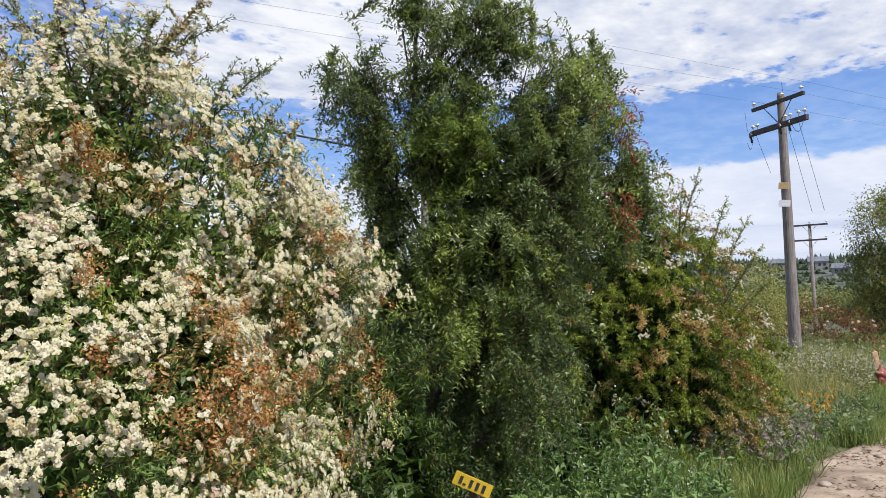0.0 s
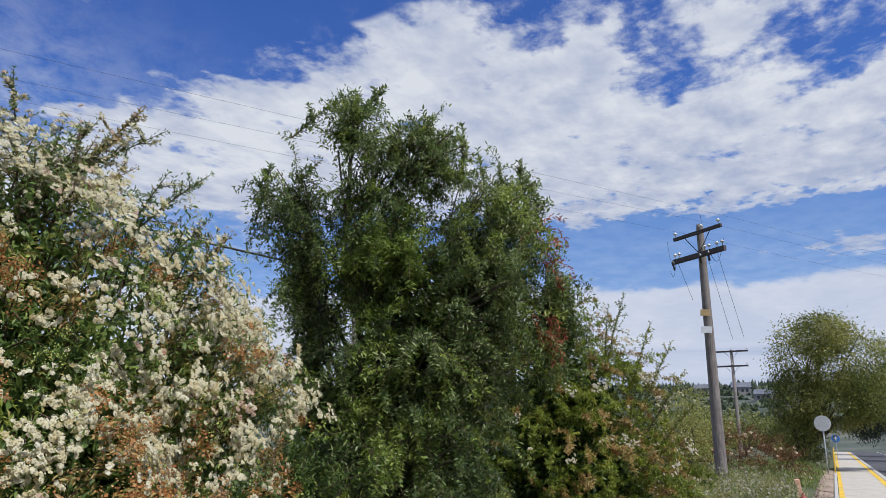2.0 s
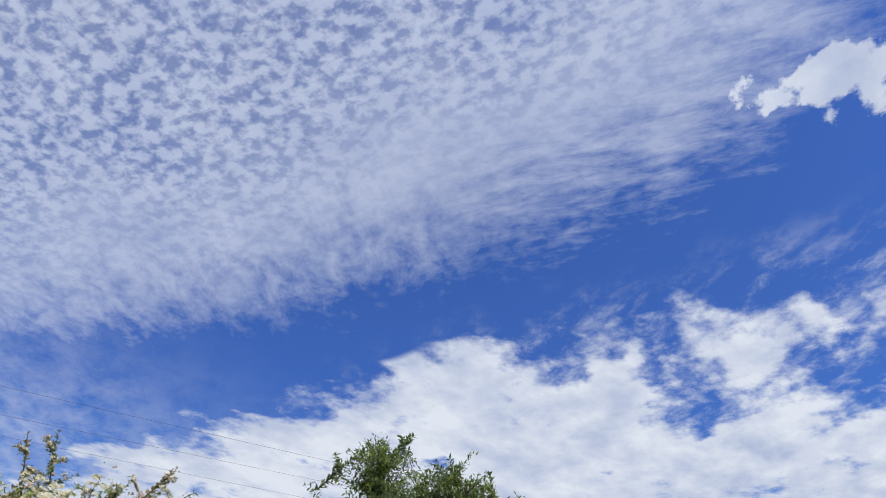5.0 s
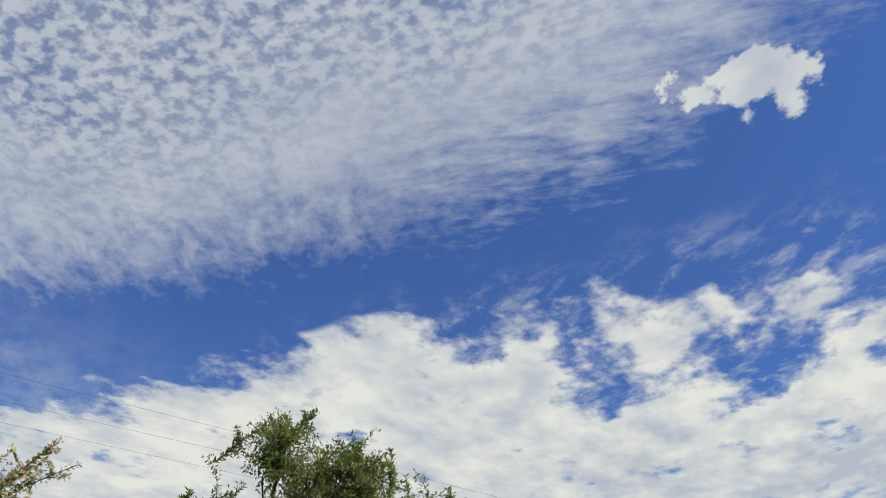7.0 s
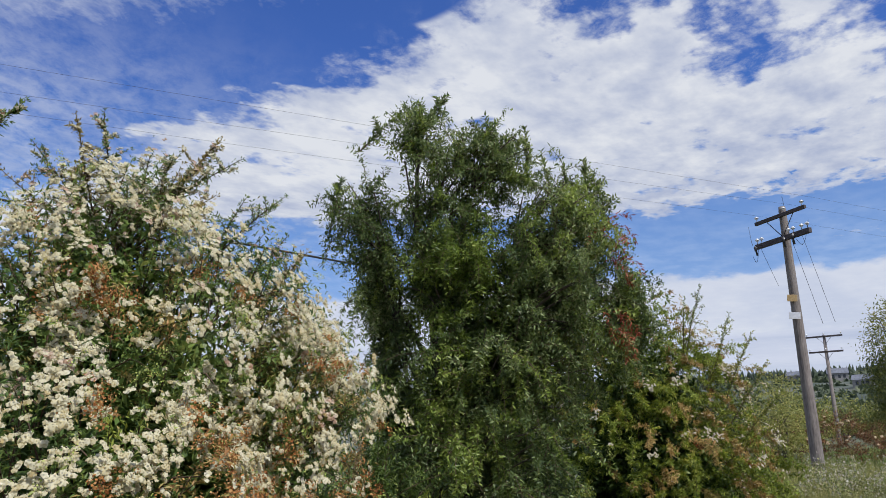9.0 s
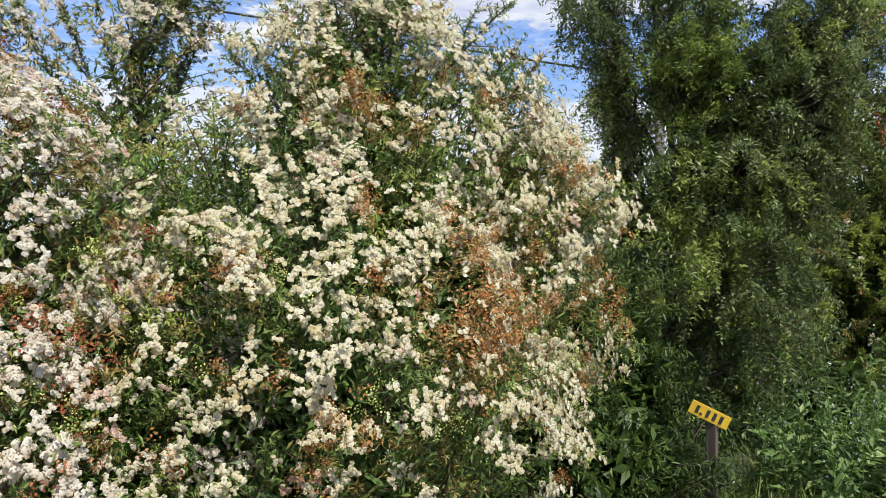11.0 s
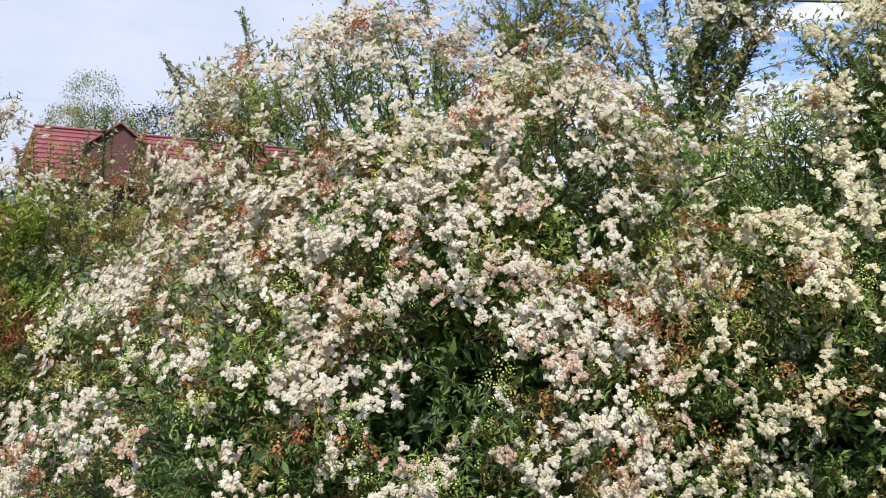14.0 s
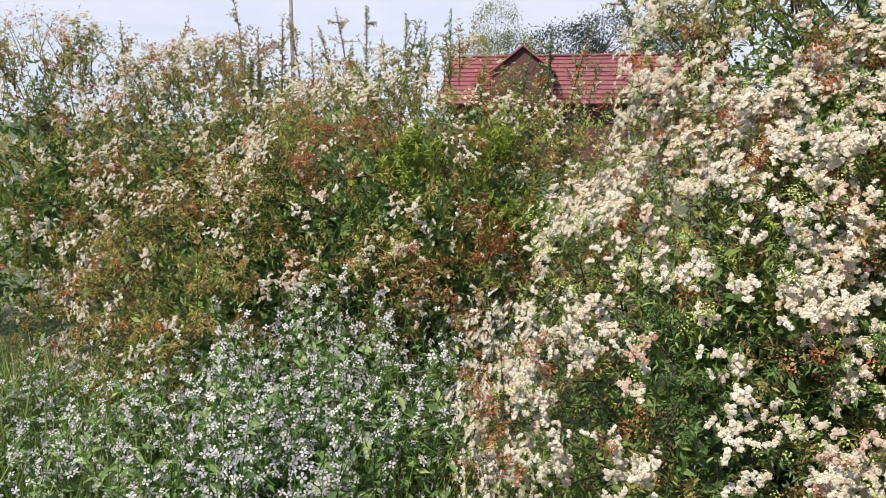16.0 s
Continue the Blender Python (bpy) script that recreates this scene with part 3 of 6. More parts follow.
def lump_points(rng, lumps, count, low=-0.75, face=None, back=0.12):
    """Points and normals on the outside of a group of ellipsoids (x, y, z, rx, ry, rz)."""
    L = np.array(lumps, float)
    area = (L[:, 3] * L[:, 4] + L[:, 3] * L[:, 5] + L[:, 4] * L[:, 5])
    pts, nor = [], []
    while len(pts) < count:
        k = rng.choice(len(L), p=area / area.sum())
        d = unit(rng.normal(0, 1, 3))
        if d[2] < low:
            continue
        p = L[k, :3] + L[k, 3:] * d
        if any(j != k and (((p - L[j, :3]) / L[j, 3:]) ** 2).sum() < 0.86 for j in range(len(L))):
            continue
        n = unit(d / L[k, 3:])
        if face is not None and n @ face < -0.05 and rng.random() > back:
            continue
        pts.append(p)
        nor.append(n)
    return np.array(pts), np.array(nor)


def rough(p, scale):
    return noise.noise(Vector(p) * scale)


THORN_LEAVES = {
    "leaf": ("leaves", LEAF, PYRA_LEAF, "narrow dark green leaves"),
    "bronze": ("bronze_leaves", LEAF, PYRA_BROWNLEAF, "bronze-tinged leaves"),
    "young": ("young_leaves", LEAF, LIME_LEAF, "bright lime-green young leaves"),
    "inner": ("inner_leaves", SMALL_LEAF, PYRA_LEAF, ""),
}
THORN_HEADS = {
    "white": ("blossom", CORYMBS, PETAL, "cream-white flower clusters"),
    "blush": ("ageing_blossom", CORYMBS, BLUSH, "pinkish ageing flower clusters"),
    "rust": ("spent_blossom", SPENT, RED_RUST, "red-brown spent flower clusters"),
    "bud": ("bud", BUDS, BUD, "yellow-green flower buds"),
}


def sprig(P, top, way, length, bloom, leaf, head, leaf_kind="leaf", thick=0.006, blush=0.2, full=1.0):
    """An upright or leaning shoot that ends at top, with side twigs, leaves and small flower heads."""
    rng = P.rng
    top, way = np.array(top, float), unit(way)
    line = bend(rng, top - way * length, way, length, 0.05, max(8, int(length / 0.022)), 0.1)
    line += (top - line[-1]) * np.linspace(0, 1, len(line))[:, None]
    P.stems.append((line, np.linspace(thick, 0.0015, len(line))))
    P.whorls(leaf_kind, line, max(2, int(6 * full)), leaf * 0.95, lean=0.9)
    for k in range(2, len(line) - 3):
        if rng.random() < 0.6 * full:
            L = length * 0.34 * (1 - k / len(line)) + 0.03
            twig = bend(rng, line[k], unit(way * 0.7 + rng.normal(0, 0.7, 3)), L, 0.1, 5)
            P.stems.append((twig[::2], np.linspace(0.003, 0.001, len(twig[::2]))))
            P.whorls(leaf_kind, twig, max(2, int(5 * full)), leaf * 0.9, lean=0.8)
            for q in twig[1:]:
                if rng.random() < bloom * 0.8:
                    up = unit([0.2, 0, 1.0] + rng.normal(0, 0.4, 3))
                    P.head("white" if rng.random() > blush else "blush", q + up * 0.01, up, head * rng.uniform(0.6, 1.0))


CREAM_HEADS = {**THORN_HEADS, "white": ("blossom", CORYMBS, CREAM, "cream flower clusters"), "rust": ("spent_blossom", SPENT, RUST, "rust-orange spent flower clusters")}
LIGHT_HEADS = {**THORN_HEADS, "white": ("blossom", SMALL_CORYMBS, PETAL, "small cream flower clusters"), "blush": ("ageing_blossom", SMALL_CORYMBS, BLUSH, "pinkish ageing flower clusters"), "rust": ("spent_blossom", SPENT, RED_RUST, "red-brown spent flower clusters")}


def flowering_shrub(label, at, seed, lumps, sprays, mood, sprigs=(), fill=20000, leaf=0.027, head=0.0185, droop=0.5, face=(1, 0, 0), inner=0.92,
                    reach=(0.2, 0.42), name="flowering_shrub", per=4, leaf_kinds=None, bark=TWIG, young=0.06, lift=0.5, low=-0.75, group="hedge shrubs", clumps=0, out=0.045, heads=None, shift=0.0, steps=10, tip=0.0, full=1.0, bias=(0, 0, 0), mixed=False, relief=1.0, masses={}, hollows=(), fine=1.0, plumes=False, sheen=0.0, sparse_from=-99.0, spacing=0.0):
    """A thorny flowering shrub: stems from its foot, sprays over its whole outside with packed flower heads, shoots on top.
    mood(point) -> chances of (white, blush, rust, bud) and of bronze leaves. sprigs: (x, y, z, lean x, lean y, length, bloom)."""
    root = thing(name, label, "shrub", (0, 0, 0), group)
    P = Plant(seed)
    rng = P.rng
    face = unit(face)
    foot = np.array(at, float)
    for lump in lumps:
        c, r = np.array(lump[:3]), np.array(lump[3:])
        for _ in range(6):
            end = c + r * unit(rng.normal(0, 1, 3) + [0.0, 0, 0.6]) * 0.7
            mid = (foot + end) / 2 + rng.normal(0, 0.12, 3) + [-0.1, 0, 0.15]
            s = np.linspace(0, 1, 9)[:, None]
            line = (1 - s) ** 2 * (foot + rng.normal(0, 0.08, 3) * [1, 1, 0]) + 2 * s * (1 - s) * mid + s**2 * end
            P.stems.append((line, np.linspace(0.02, 0.005, 9)))
    grown = []
    pts, nor = lump_points(rng, lumps, sprays, low=low, face=face)
    for p, n in zip(pts, nor):
        hollow = rough(p + shift, 2.6) + 0.5 * rough(p + shift, 6.0)
        if near(p, hollows) > 0.15 and rng.random() < 0.8:
            continue
        if spacing:
            if any(math.dist(p, q) < spacing for q in grown):
                continue
            grown.append(p)
        if relief > 1:
            hollow = rough(p + shift, 1.5) + 0.5 * rough(p + shift, 4.0)
            if hollow < -0.22 and rng.random() < 0.6:
                continue
        p = p + n * 0.2 * hollow * relief
        if hollow < -0.25:
            p = p - n * 0.16
        length = rng.uniform(*reach)
        line = bend(rng, p - n * 0.2, n * 0.75 + [0, 0, lift] + np.array(bias) + rng.normal(0, 0.42, 3), length, droop, steps)
        if line[-1, 2] < 0.05:
            continue
        P.stems.append((line[::3], np.linspace(0.004, 0.0013, len(line[::3]))))
        white, blush, rust, bud, bronze = mood(p)
        kind = "bronze" if rng.random() < bronze else "young" if rng.random() < young or bronze == 0.0 and mixed else "leaf"
        tipped = rng.random() < tip
        P.whorls(kind, line[:int(steps * 0.6)] if tipped else line, per, leaf, start=0.1)
        if tipped:
            P.whorls("tip", line[int(steps * 0.6):], per + 1, leaf * 0.8)
            for q in line[int(steps * 0.55)::2]:
                if rng.random() < white * 1.6:
                    P.head("white", q + [0.01, -0.01, 0.015], unit(n * 0.5 + [0, 0, 0.8]), head * rng.uniform(0.5, 0.9))
        for k in range(3, steps, 2) if plumes else (int(steps * 0.3), int(steps * 0.6), int(steps * 0.8)):
            if tipped:
                kind = "tip" if k > steps * 0.55 else "leaf"
            elif mixed:
                kind = "bronze" if rng.random() < bronze else "young" if rng.random() < young else "leaf"
            twig = bend(rng, line[k], unit(n * 0.5 + rng.normal(0, 0.8, 3)), 0.12 * (1.2 - k / steps) if plumes else 0.09, 0.2, 4 if plumes else 3)
            P.whorls(kind, twig, per, leaf * 0.95)
    # packed masses of flower heads, each along a short branch end
    pts, nor = lump_points(rng, lumps, clumps, low=low, face=face, back=0.04) if clumps else ((), ())
    swell = {"rust": 1.25, "bud": 0.8}
    for p, n in zip(pts, nor):
        hollow = rough(p + shift, 2.6) + 0.5 * rough(p + shift, 6.0)
        white, blush, rust, bud, bronze = mood(p)
        total = white + blush + rust + bud
        mass = 0.95 + 1.2 * rough(p + shift, 4.2)
        if rng.random() > total * mass or (hollow < -0.34 and rng.random() < 0.7) or (near(p, hollows) > 0 and rng.random() < 0.9):
            continue
        roll = rng.random() * total
        kind = "white" if roll < white else "blush" if roll < white + blush else "rust" if roll < white + blush + rust else "bud"
        p = p + n * (0.17 * hollow + rng.uniform(0.0, 0.10) + out)
        length = rng.uniform(0.03, 0.2)
        axis = unit(unit(np.cross(n, rng.normal(0, 1, 3))) * 0.9 + n * 0.35 + np.array([0, 0, -0.25]))
        for u in np.linspace(0, 1, int(length / head / 0.6) + int(rng.integers(3, 7))):
            mine = kind if rng.random() < (0.45 if kind == "blush" else 0.88) else ("white" if rng.random() < 0.7 else "bud")
            up = unit(n + face * 0.45 + [0, 0, 0.22] + rng.normal(0, 0.3, 3))
            q = p + axis * u * length + rng.normal(0, head * 0.95, 3) + up * head * 0.3
            P.head(mine, q, up, head * rng.uniform(0.6, 1.2) * swell.get(mine, 1.0))
        line = np.stack([p - n * 0.05, p + axis * length * 0.5, p + axis * (length + 0.03)])
        P.whorls("bronze" if rng.random() < bronze else "leaf", line, 3, leaf, jitter=head)
    # the great swags: a bulging cushion of heads on a bent branch end
    for kind, rows in masses.items():
        for x, y, z, r in rows:
            heart = np.array([x, y, z])
            l = min(lumps, key=lambda m: abs((((heart - m[:3]) / m[3:]) ** 2).sum() - 1))
            n = unit(unit((heart - l[:3]) / np.array(l[3:]) ** 2) + face * 0.7 + rng.normal(0, 0.15, 3))
            side = unit(np.cross(n, [0, 0, 1.0]) + rng.normal(0, 0.5, 3))
            other = np.cross(n, side)
            P.stems.append((np.stack([heart - n * 0.3 - side * r * 0.4, heart - n * 0.08, heart + other * r * 0.6]), np.array([0.006, 0.004, 0.002])))
            if kind == "lime":
                for _ in range(int(r * 230)):
                    q = heart + rng.normal(0, 0.4, 3) * r + n * 0.1 - [0, 0, 0.08]
                    shoot = bend(rng, q, n * 0.5 + [0, 0, 0.8] + rng.normal(0, 0.35, 3), rng.uniform(0.06, 0.12), 0.1, 6)
                    P.stems.append((shoot[::3], np.linspace(0.003, 0.0012, len(shoot[::3]))))
                    P.whorls("young", shoot, 4, leaf * 1.5, lean=1.0)
                continue
            for _ in range(int((0.95 if kind == "white" else 1.25 if kind == "rust" else 1.1) * (r / head) ** 2 * 0.8)):
                a, b = rng.normal(0, 0.48, 2)
                if rng.random() < 0.12:
                    continue
                bulge = 0.55 * (1 - a * a - b * b) + 0.5 * rough((x + a * r * 2, y + b * r * 2, z), 9.0)
                q = heart + (side * a * 1.15 + other * b * 0.85) * r + n * (bulge * r + out + 0.07)
                mine = kind if rng.random() < 0.84 else (("bud" if rng.random() < 0.55 else "blush") if kind == "white" else "white")
                up = unit(n * 0.7 + face * 0.4 + side * a * 0.6 + other * b * 0.6 + [0, 0, 0.2] + rng.normal(0, 0.25, 3))
                P.head(mine, q, up, head * rng.uniform(0.65, 1.15) * swell.get(mine, 1.0))
                if rng.random() < 0.5:
                    P.whorls("bronze" if kind == "rust" else "young" if kind == "bud" else "leaf", np.stack([q - n * 0.05, q + n * 0.01 + side * 0.02]), 2, leaf, jitter=head * 0.5)
    for x, y, z, lean_x, lean_y, length, bloom in sprigs:
        sprig(P, (x, y, z), (lean_x, lean_y, 1.0), length, bloom, leaf * fine, head, "bronze" if rng.random() < sheen else "leaf", full=full)
    # the shaded inside
    L = np.array(lumps, float)
    vol = L[:, 3] * L[:, 4] * L[:, 5]
    k = rng.choice(len(L), fill, p=vol / vol.sum())
    d = unit(rng.normal(0, 1, (fill, 3)))
    pos = L[k, :3] + L[k, 3:] * d * rng.uniform(0.5, inner, (fill, 1))
    pos = pos[pos[:, 2] > 0.03]
    m = len(pos)
    # outsize leaves added in the core, to block light and darken the gaps
    core = fill // 5
    k = rng.choice(len(L), core, p=vol / vol.sum())
    heart = L[k, :3] + L[k, 3:] * unit(rng.normal(0, 1, (core, 3))) * rng.uniform(0.15, 0.6, (core, 1))
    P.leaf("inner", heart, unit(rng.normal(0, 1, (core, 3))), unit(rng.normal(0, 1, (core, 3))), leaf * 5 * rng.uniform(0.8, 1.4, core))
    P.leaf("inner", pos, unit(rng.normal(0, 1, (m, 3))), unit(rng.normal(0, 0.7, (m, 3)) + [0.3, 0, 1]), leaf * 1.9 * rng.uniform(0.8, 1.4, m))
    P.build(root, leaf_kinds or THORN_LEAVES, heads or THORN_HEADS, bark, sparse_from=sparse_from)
    return root


# ---------- the ground ----------
def ground_height(x, y):
    r = math.hypot(x, y)
    z = -0.03 + 0.04 * noise.noise(Vector((x * 0.6, y * 0.6, 0)))
    z += 0.3 * (1 - math.exp(-max(0.0, y - 6) / 14)) * max(0.0, min(1.0, (-x - 0.7) / 1.5)) if y < 60 else 0.3 * max(0.0, min(1.0, (-x - 0.7) / 1.5))
    if -0.45 < x < 9.5:
        z = -0.4
    far = max(0.0, min(1.0, (r - 110) / 420))
    z += far * far * (3 - 2 * far) * (31 + 8 * noise.noise(Vector((x * 0.004, y * 0.004, 3)))) * (1 if abs(x) > 12 or y > 300 else 0.3) * max(0.0, min(1.0, y / (r + 1) * 2.2 - 0.3))
    return z


def build_ground():
    bm = bmesh.new()
    fine = [i * 0.5 for i in range(1, 30)] + [15 + i * 1.5 for i in range(24)] + [52 + 12 * i for i in range(16)] + [260 + 60 * i for i in range(24)] + [2000, 2800]
    xs = sorted([-0.45 - v for v in [0.0, 0.05] + fine] + [-0.449, 9.5, 9.501] + [9.6 + v for v in [0] + fine[15:]])
    ys = sorted([-v for v in fine] + [0] + fine)
    grid = [[bm.verts.new((x, y, ground_height(x, y))) for y in ys] for x in xs]
    for a, b in zip(grid, grid[1:]):
        for k in range(len(ys) - 1):
            bm.faces.new((a[k], b[k], b[k + 1], a[k + 1]))
    tagged(part("ground", bm, SOIL, smooth_shade=True), "grassy roadside earth rising to far hills", "ground", kind="structure")
    # the worn dirt strip between the verge and the pavement
    bm = bmesh.new()
    rows = []
    for i in range(401):
        y = -8 + i * 0.125 if i < 200 else 17 + (i - 200) * 0.15
        row = []
        edge = -1.36 + 0.1 * noise.noise(Vector((0, y * 0.9, 5))) + 0.5 * max(0, min(1, (y - 9.4) / 1.9)) - 0.14 * max(0, min(1, (y - 13) / 3))
        for j in range(9):
            x = -0.44 + (edge + 0.44) * j / 8
            z = 0.02 + 0.035 * math.sin(math.pi * j / 8) + 0.035 * noise.noise(Vector((x * 2.5, y * 2.5, 1))) + 0.012 * noise.noise(Vector((x * 7, y * 5, 1)))
            if j == 8:
                z = -0.12
            row.append(bm.verts.new((x, y, z + max(0, ground_height(x - 0.02, y)) * (j / 8))))
        rows.append(row)
    for a, b in zip(rows, rows[1:]):
        for k in range(8):
            bm.faces.new((a[k], b[k], b[k + 1], a[k + 1]))
    tagged(part("dirt_strip", bm, DIRT, smooth_shade=True), "bare trodden dirt strip with dry leaf litter", "dirt", kind="structure")


def build_road():
    bm = bmesh.new()
    box(bm, 1.62, 8.6, -60, 420, -0.38, -0.13)
    road = tagged(part("road", bm, ASPHALT), "grey asphalt road with painted edge lines", "road", kind="structure")
    bm = bmesh.new()
    for i in range(26):
        box(bm, 5.0, 5.12, -20 + i * 9, -16 + i * 9, -0.13, -0.124)
    part("centre_line", bm, WHITE_LINE, road, "dashed white centre line")
    pave = thing("pavement", "pale concrete pavement with yellow painted edges", "pavement", kind="structure")
    bm = bmesh.new()
    box(bm, -0.3, 1.4, 0, 2.985, -0.3, 0.0, 0.006)
    slab = part("slab", bm, CONCRETE, pave)
    slab.location = (0, -9, 0)
    for i in range(1, 44):
        o = new("slab", slab.data)
        o.parent, o.location = pave, (0, -9 + 3 * i, 0.0015 * ((i * 7) % 3))
    bm = bmesh.new()
    box(bm, 1.41, 1.6, 0, 0.985, -0.33, 0.015, 0.012)
    stone = part("kerb_stone", bm, KERB, pave)
    stone.location = (0, -9, 0)
    for i in range(1, 130):
        o = new("kerb_stone", stone.data)
        o.parent, o.location = pave, (0, -9 + i, 0)
    bm = bmesh.new()
    box(bm, -0.42, -0.31, -9, 122, -0.3, 0.012, 0.01)
    part("edging", bm, KERB, pave, "pale concrete edging strip")
    for x0, x1 in ((-0.29, -0.15), (1.18, 1.38)):
        bm = bmesh.new()
        box(bm, x0, x1, -9, 121, 0.004, 0.008)
        part("painted_line", bm, YELLOW, pave, "yellow painted line")
    bm = bmesh.new()
    box(bm, 8.62, 9.55, -60, 200, -0.3, 0.02, 0.01)
    tagged(part("far_kerb", bm, KERB), "concrete kerb beyond the road", "kerb", kind="structure")


build_ground()
build_road()

# ---------- the hedge ----------
def near(p, spots):
    """How deep a point lies in the nearest of some round patches (x, y, z, radius)."""
    return max((1 - math.dist(p, s[:3]) / s[3] for s in spots), default=0)


# patches of the flowering shrubs: (x, y, z, radius)
RUST_A = [(-1.98, 1.37, 1.12, 0.11), (-1.95, 1.78, 1.37, 0.18), (-2.4, 1.68, 2.04, 0.13), (-2.07, 1.85, 1.55, 0.1), (-1.92, 1.67, 1.29, 0.14), (-2.03, 2.04, 1.38, 0.11), (-2.13, 2.44, 1.44, 0.1), (-2.17, 1.52, 1.64, 0.07)]
DARK_A = [(-2.15, 1.56, 1.63, 0.12), (-1.89, 1.63, 1.19, 0.09), (-2.07, 1.27, 1.18, 0.07), (-2.3, 1.2, 1.43, 0.1), (-2.22, 2.0, 1.82, 0.09), (-2.16, 2.59, 1.49, 0.09), (-2.35, 1.88, 2.11, 0.1)]
WHITE_A = [(-2.29, 1.12, 1.23, 0.14), (-2.33, 1.04, 0.95, 0.1), (-2.33, 1.45, 1.73, 0.11), (-2.27, 1.62, 1.76, 0.09), (-2.3, 1.93, 2.05, 0.08), (-2.11, 1.37, 1.43, 0.09), (-1.97, 1.51, 1.33, 0.12), (-2.07, 1.73, 1.58, 0.09), (-2.22, 2.06, 1.86, 0.16), (-2.46, 1.73, 2.17, 0.09), (-1.9, 1.54, 1.17, 0.1),
           (-2.19, 1.79, 1.7, 0.11), (-2.26, 1.94, 1.93, 0.12), (-2.26, 2.36, 1.93, 0.14), (-2.2, 2.15, 1.68, 0.15), (-2.22, 2.5, 1.77, 0.13), (-2.52, 1.87, 2.32, 0.09), (-2.17, 2.17, 1.49, 0.11), (-2.59, 2.07, 2.42, 0.1), (-2.42, 2.14, 2.29, 0.1), (-2.2, 2.62, 1.6, 0.09), (-2.08, 2.22, 1.14, 0.09)]
BUD_A = [(-2.4, 1.24, 1.57, 0.09), (-2.48, 1.56, 1.97, 0.07), (-2.3, 2.6, 1.95, 0.09), (-2.2, 2.75, 1.8, 0.08)]
RUST_B = [(-3.2, 0.78, 2.06, 0.13), (-2.36, 0.78, 1.26, 0.07), (-2.85, -0.06, 1.74, 0.11), (-2.38, 0.69, 1.35, 0.07), (-2.31, -0.1, 1.02, 0.08)]
DARK_B = [(-2.49, 0.95, 1.31, 0.12), (-2.41, 0.93, 1.16, 0.11), (-2.3, 0.23, 1.22, 0.13), (-2.52, 0.5, 1.63, 0.1), (-2.66, 0.09, 1.64, 0.07), (-2.29, 0.58, 1.19, 0.08), (-2.73, -0.92, 0.99, 0.12), (-2.33, -0.63, 0.84, 0.07), (-2.28, -0.15, 0.97, 0.08), (-2.24, -0.42, 0.78, 0.07)]
WHITE_B = [(-2.31, 0.43, 1.29, 0.14), (-2.5, 0.7, 1.54, 0.1), (-2.58, 0.64, 1.76, 0.09), (-2.24, 0.55, 1.08, 0.11), (-2.29, 0.75, 1.07, 0.1), (-2.36, -0.05, 1.13, 0.11), (-2.39, 0.12, 1.35, 0.12), (-2.77, 0.25, 1.76, 0.12), (-2.46, -0.22, 1.26, 0.12), (-2.44, 0.29, 1.49, 0.1), (-2.86, -0.01, 1.8, 0.11), (-2.65, -0.13, 1.49, 0.12),
           (-2.39, -0.39, 1.16, 0.13), (-2.62, -0.46, 1.35, 0.11), (-2.39, -0.63, 0.99, 0.12), (-2.32, -0.67, 0.67, 0.11), (-2.27, -0.32, 0.95, 0.09), (-2.22, -0.23, 0.8, 0.09), (-2.81, -0.19, 1.57, 0.1), (-2.5, 0.88, 1.78, 0.1), (-2.95, 0.93, 2.0, 0.08), (-3.7, 0.65, 2.5, 0.1)]
BUD_B = [(-2.31, 0.97, 1.79, 0.06), (-2.43, 0.53, 1.48, 0.07), (-2.6, 0.18, 1.62, 0.06), (-2.23, 0.24, 1.0, 0.1), (-2.51, 0.9, 1.4, 0.05), (-2.31, 0.03, 1.07, 0.06), (-2.98, -0.2, 1.93, 0.07), (-2.83, 0.5, 1.94, 0.07), (-2.43, -0.53, 1.14, 0.08), (-2.32, -0.39, 1.05, 0.08), (-2.23, -0.17, 0.84, 0.08)]
RUST_C = [(-3.38, -2.24, 1.32, 0.2), (-3.49, -2.11, 1.45, 0.13), (-3.49, -1.45, 1.02, 0.2), (-3.42, -1.53, 0.73, 0.16), (-3.34, -1.69, 0.87, 0.14), (-3.96, -1.09, 1.21, 0.11)]
LIME_C = [(-3.52, -1.81, 1.42, 0.18), (-3.59, -1.38, 1.17, 0.15), (-3.71, -1.5, 1.44, 0.13)]
WHITE_C = [(-3.67, -1.7, 1.52, 0.08), (-3.32, -1.8, 1.01, 0.08), (-3.85, -1.21, 1.28, 0.1), (-3.41, -2.12, 1.35, 0.06), (-3.7, -1.38, 1.33, 0.09), (-3.58, -1.36, 0.58, 0.08)]
DARK_C = [(-3.31, -2.49, 1.06, 0.17), (-3.6, -3.56, 1.23, 0.16), (-3.56, -1.5, 0.42, 0.14)]


GREEN_GAP = [(-2.95, 1.4, 1.75, 0.36), (-3.1, 1.45, 2.1, 0.3), (-2.68, 1.26, 1.72, 0.2)]


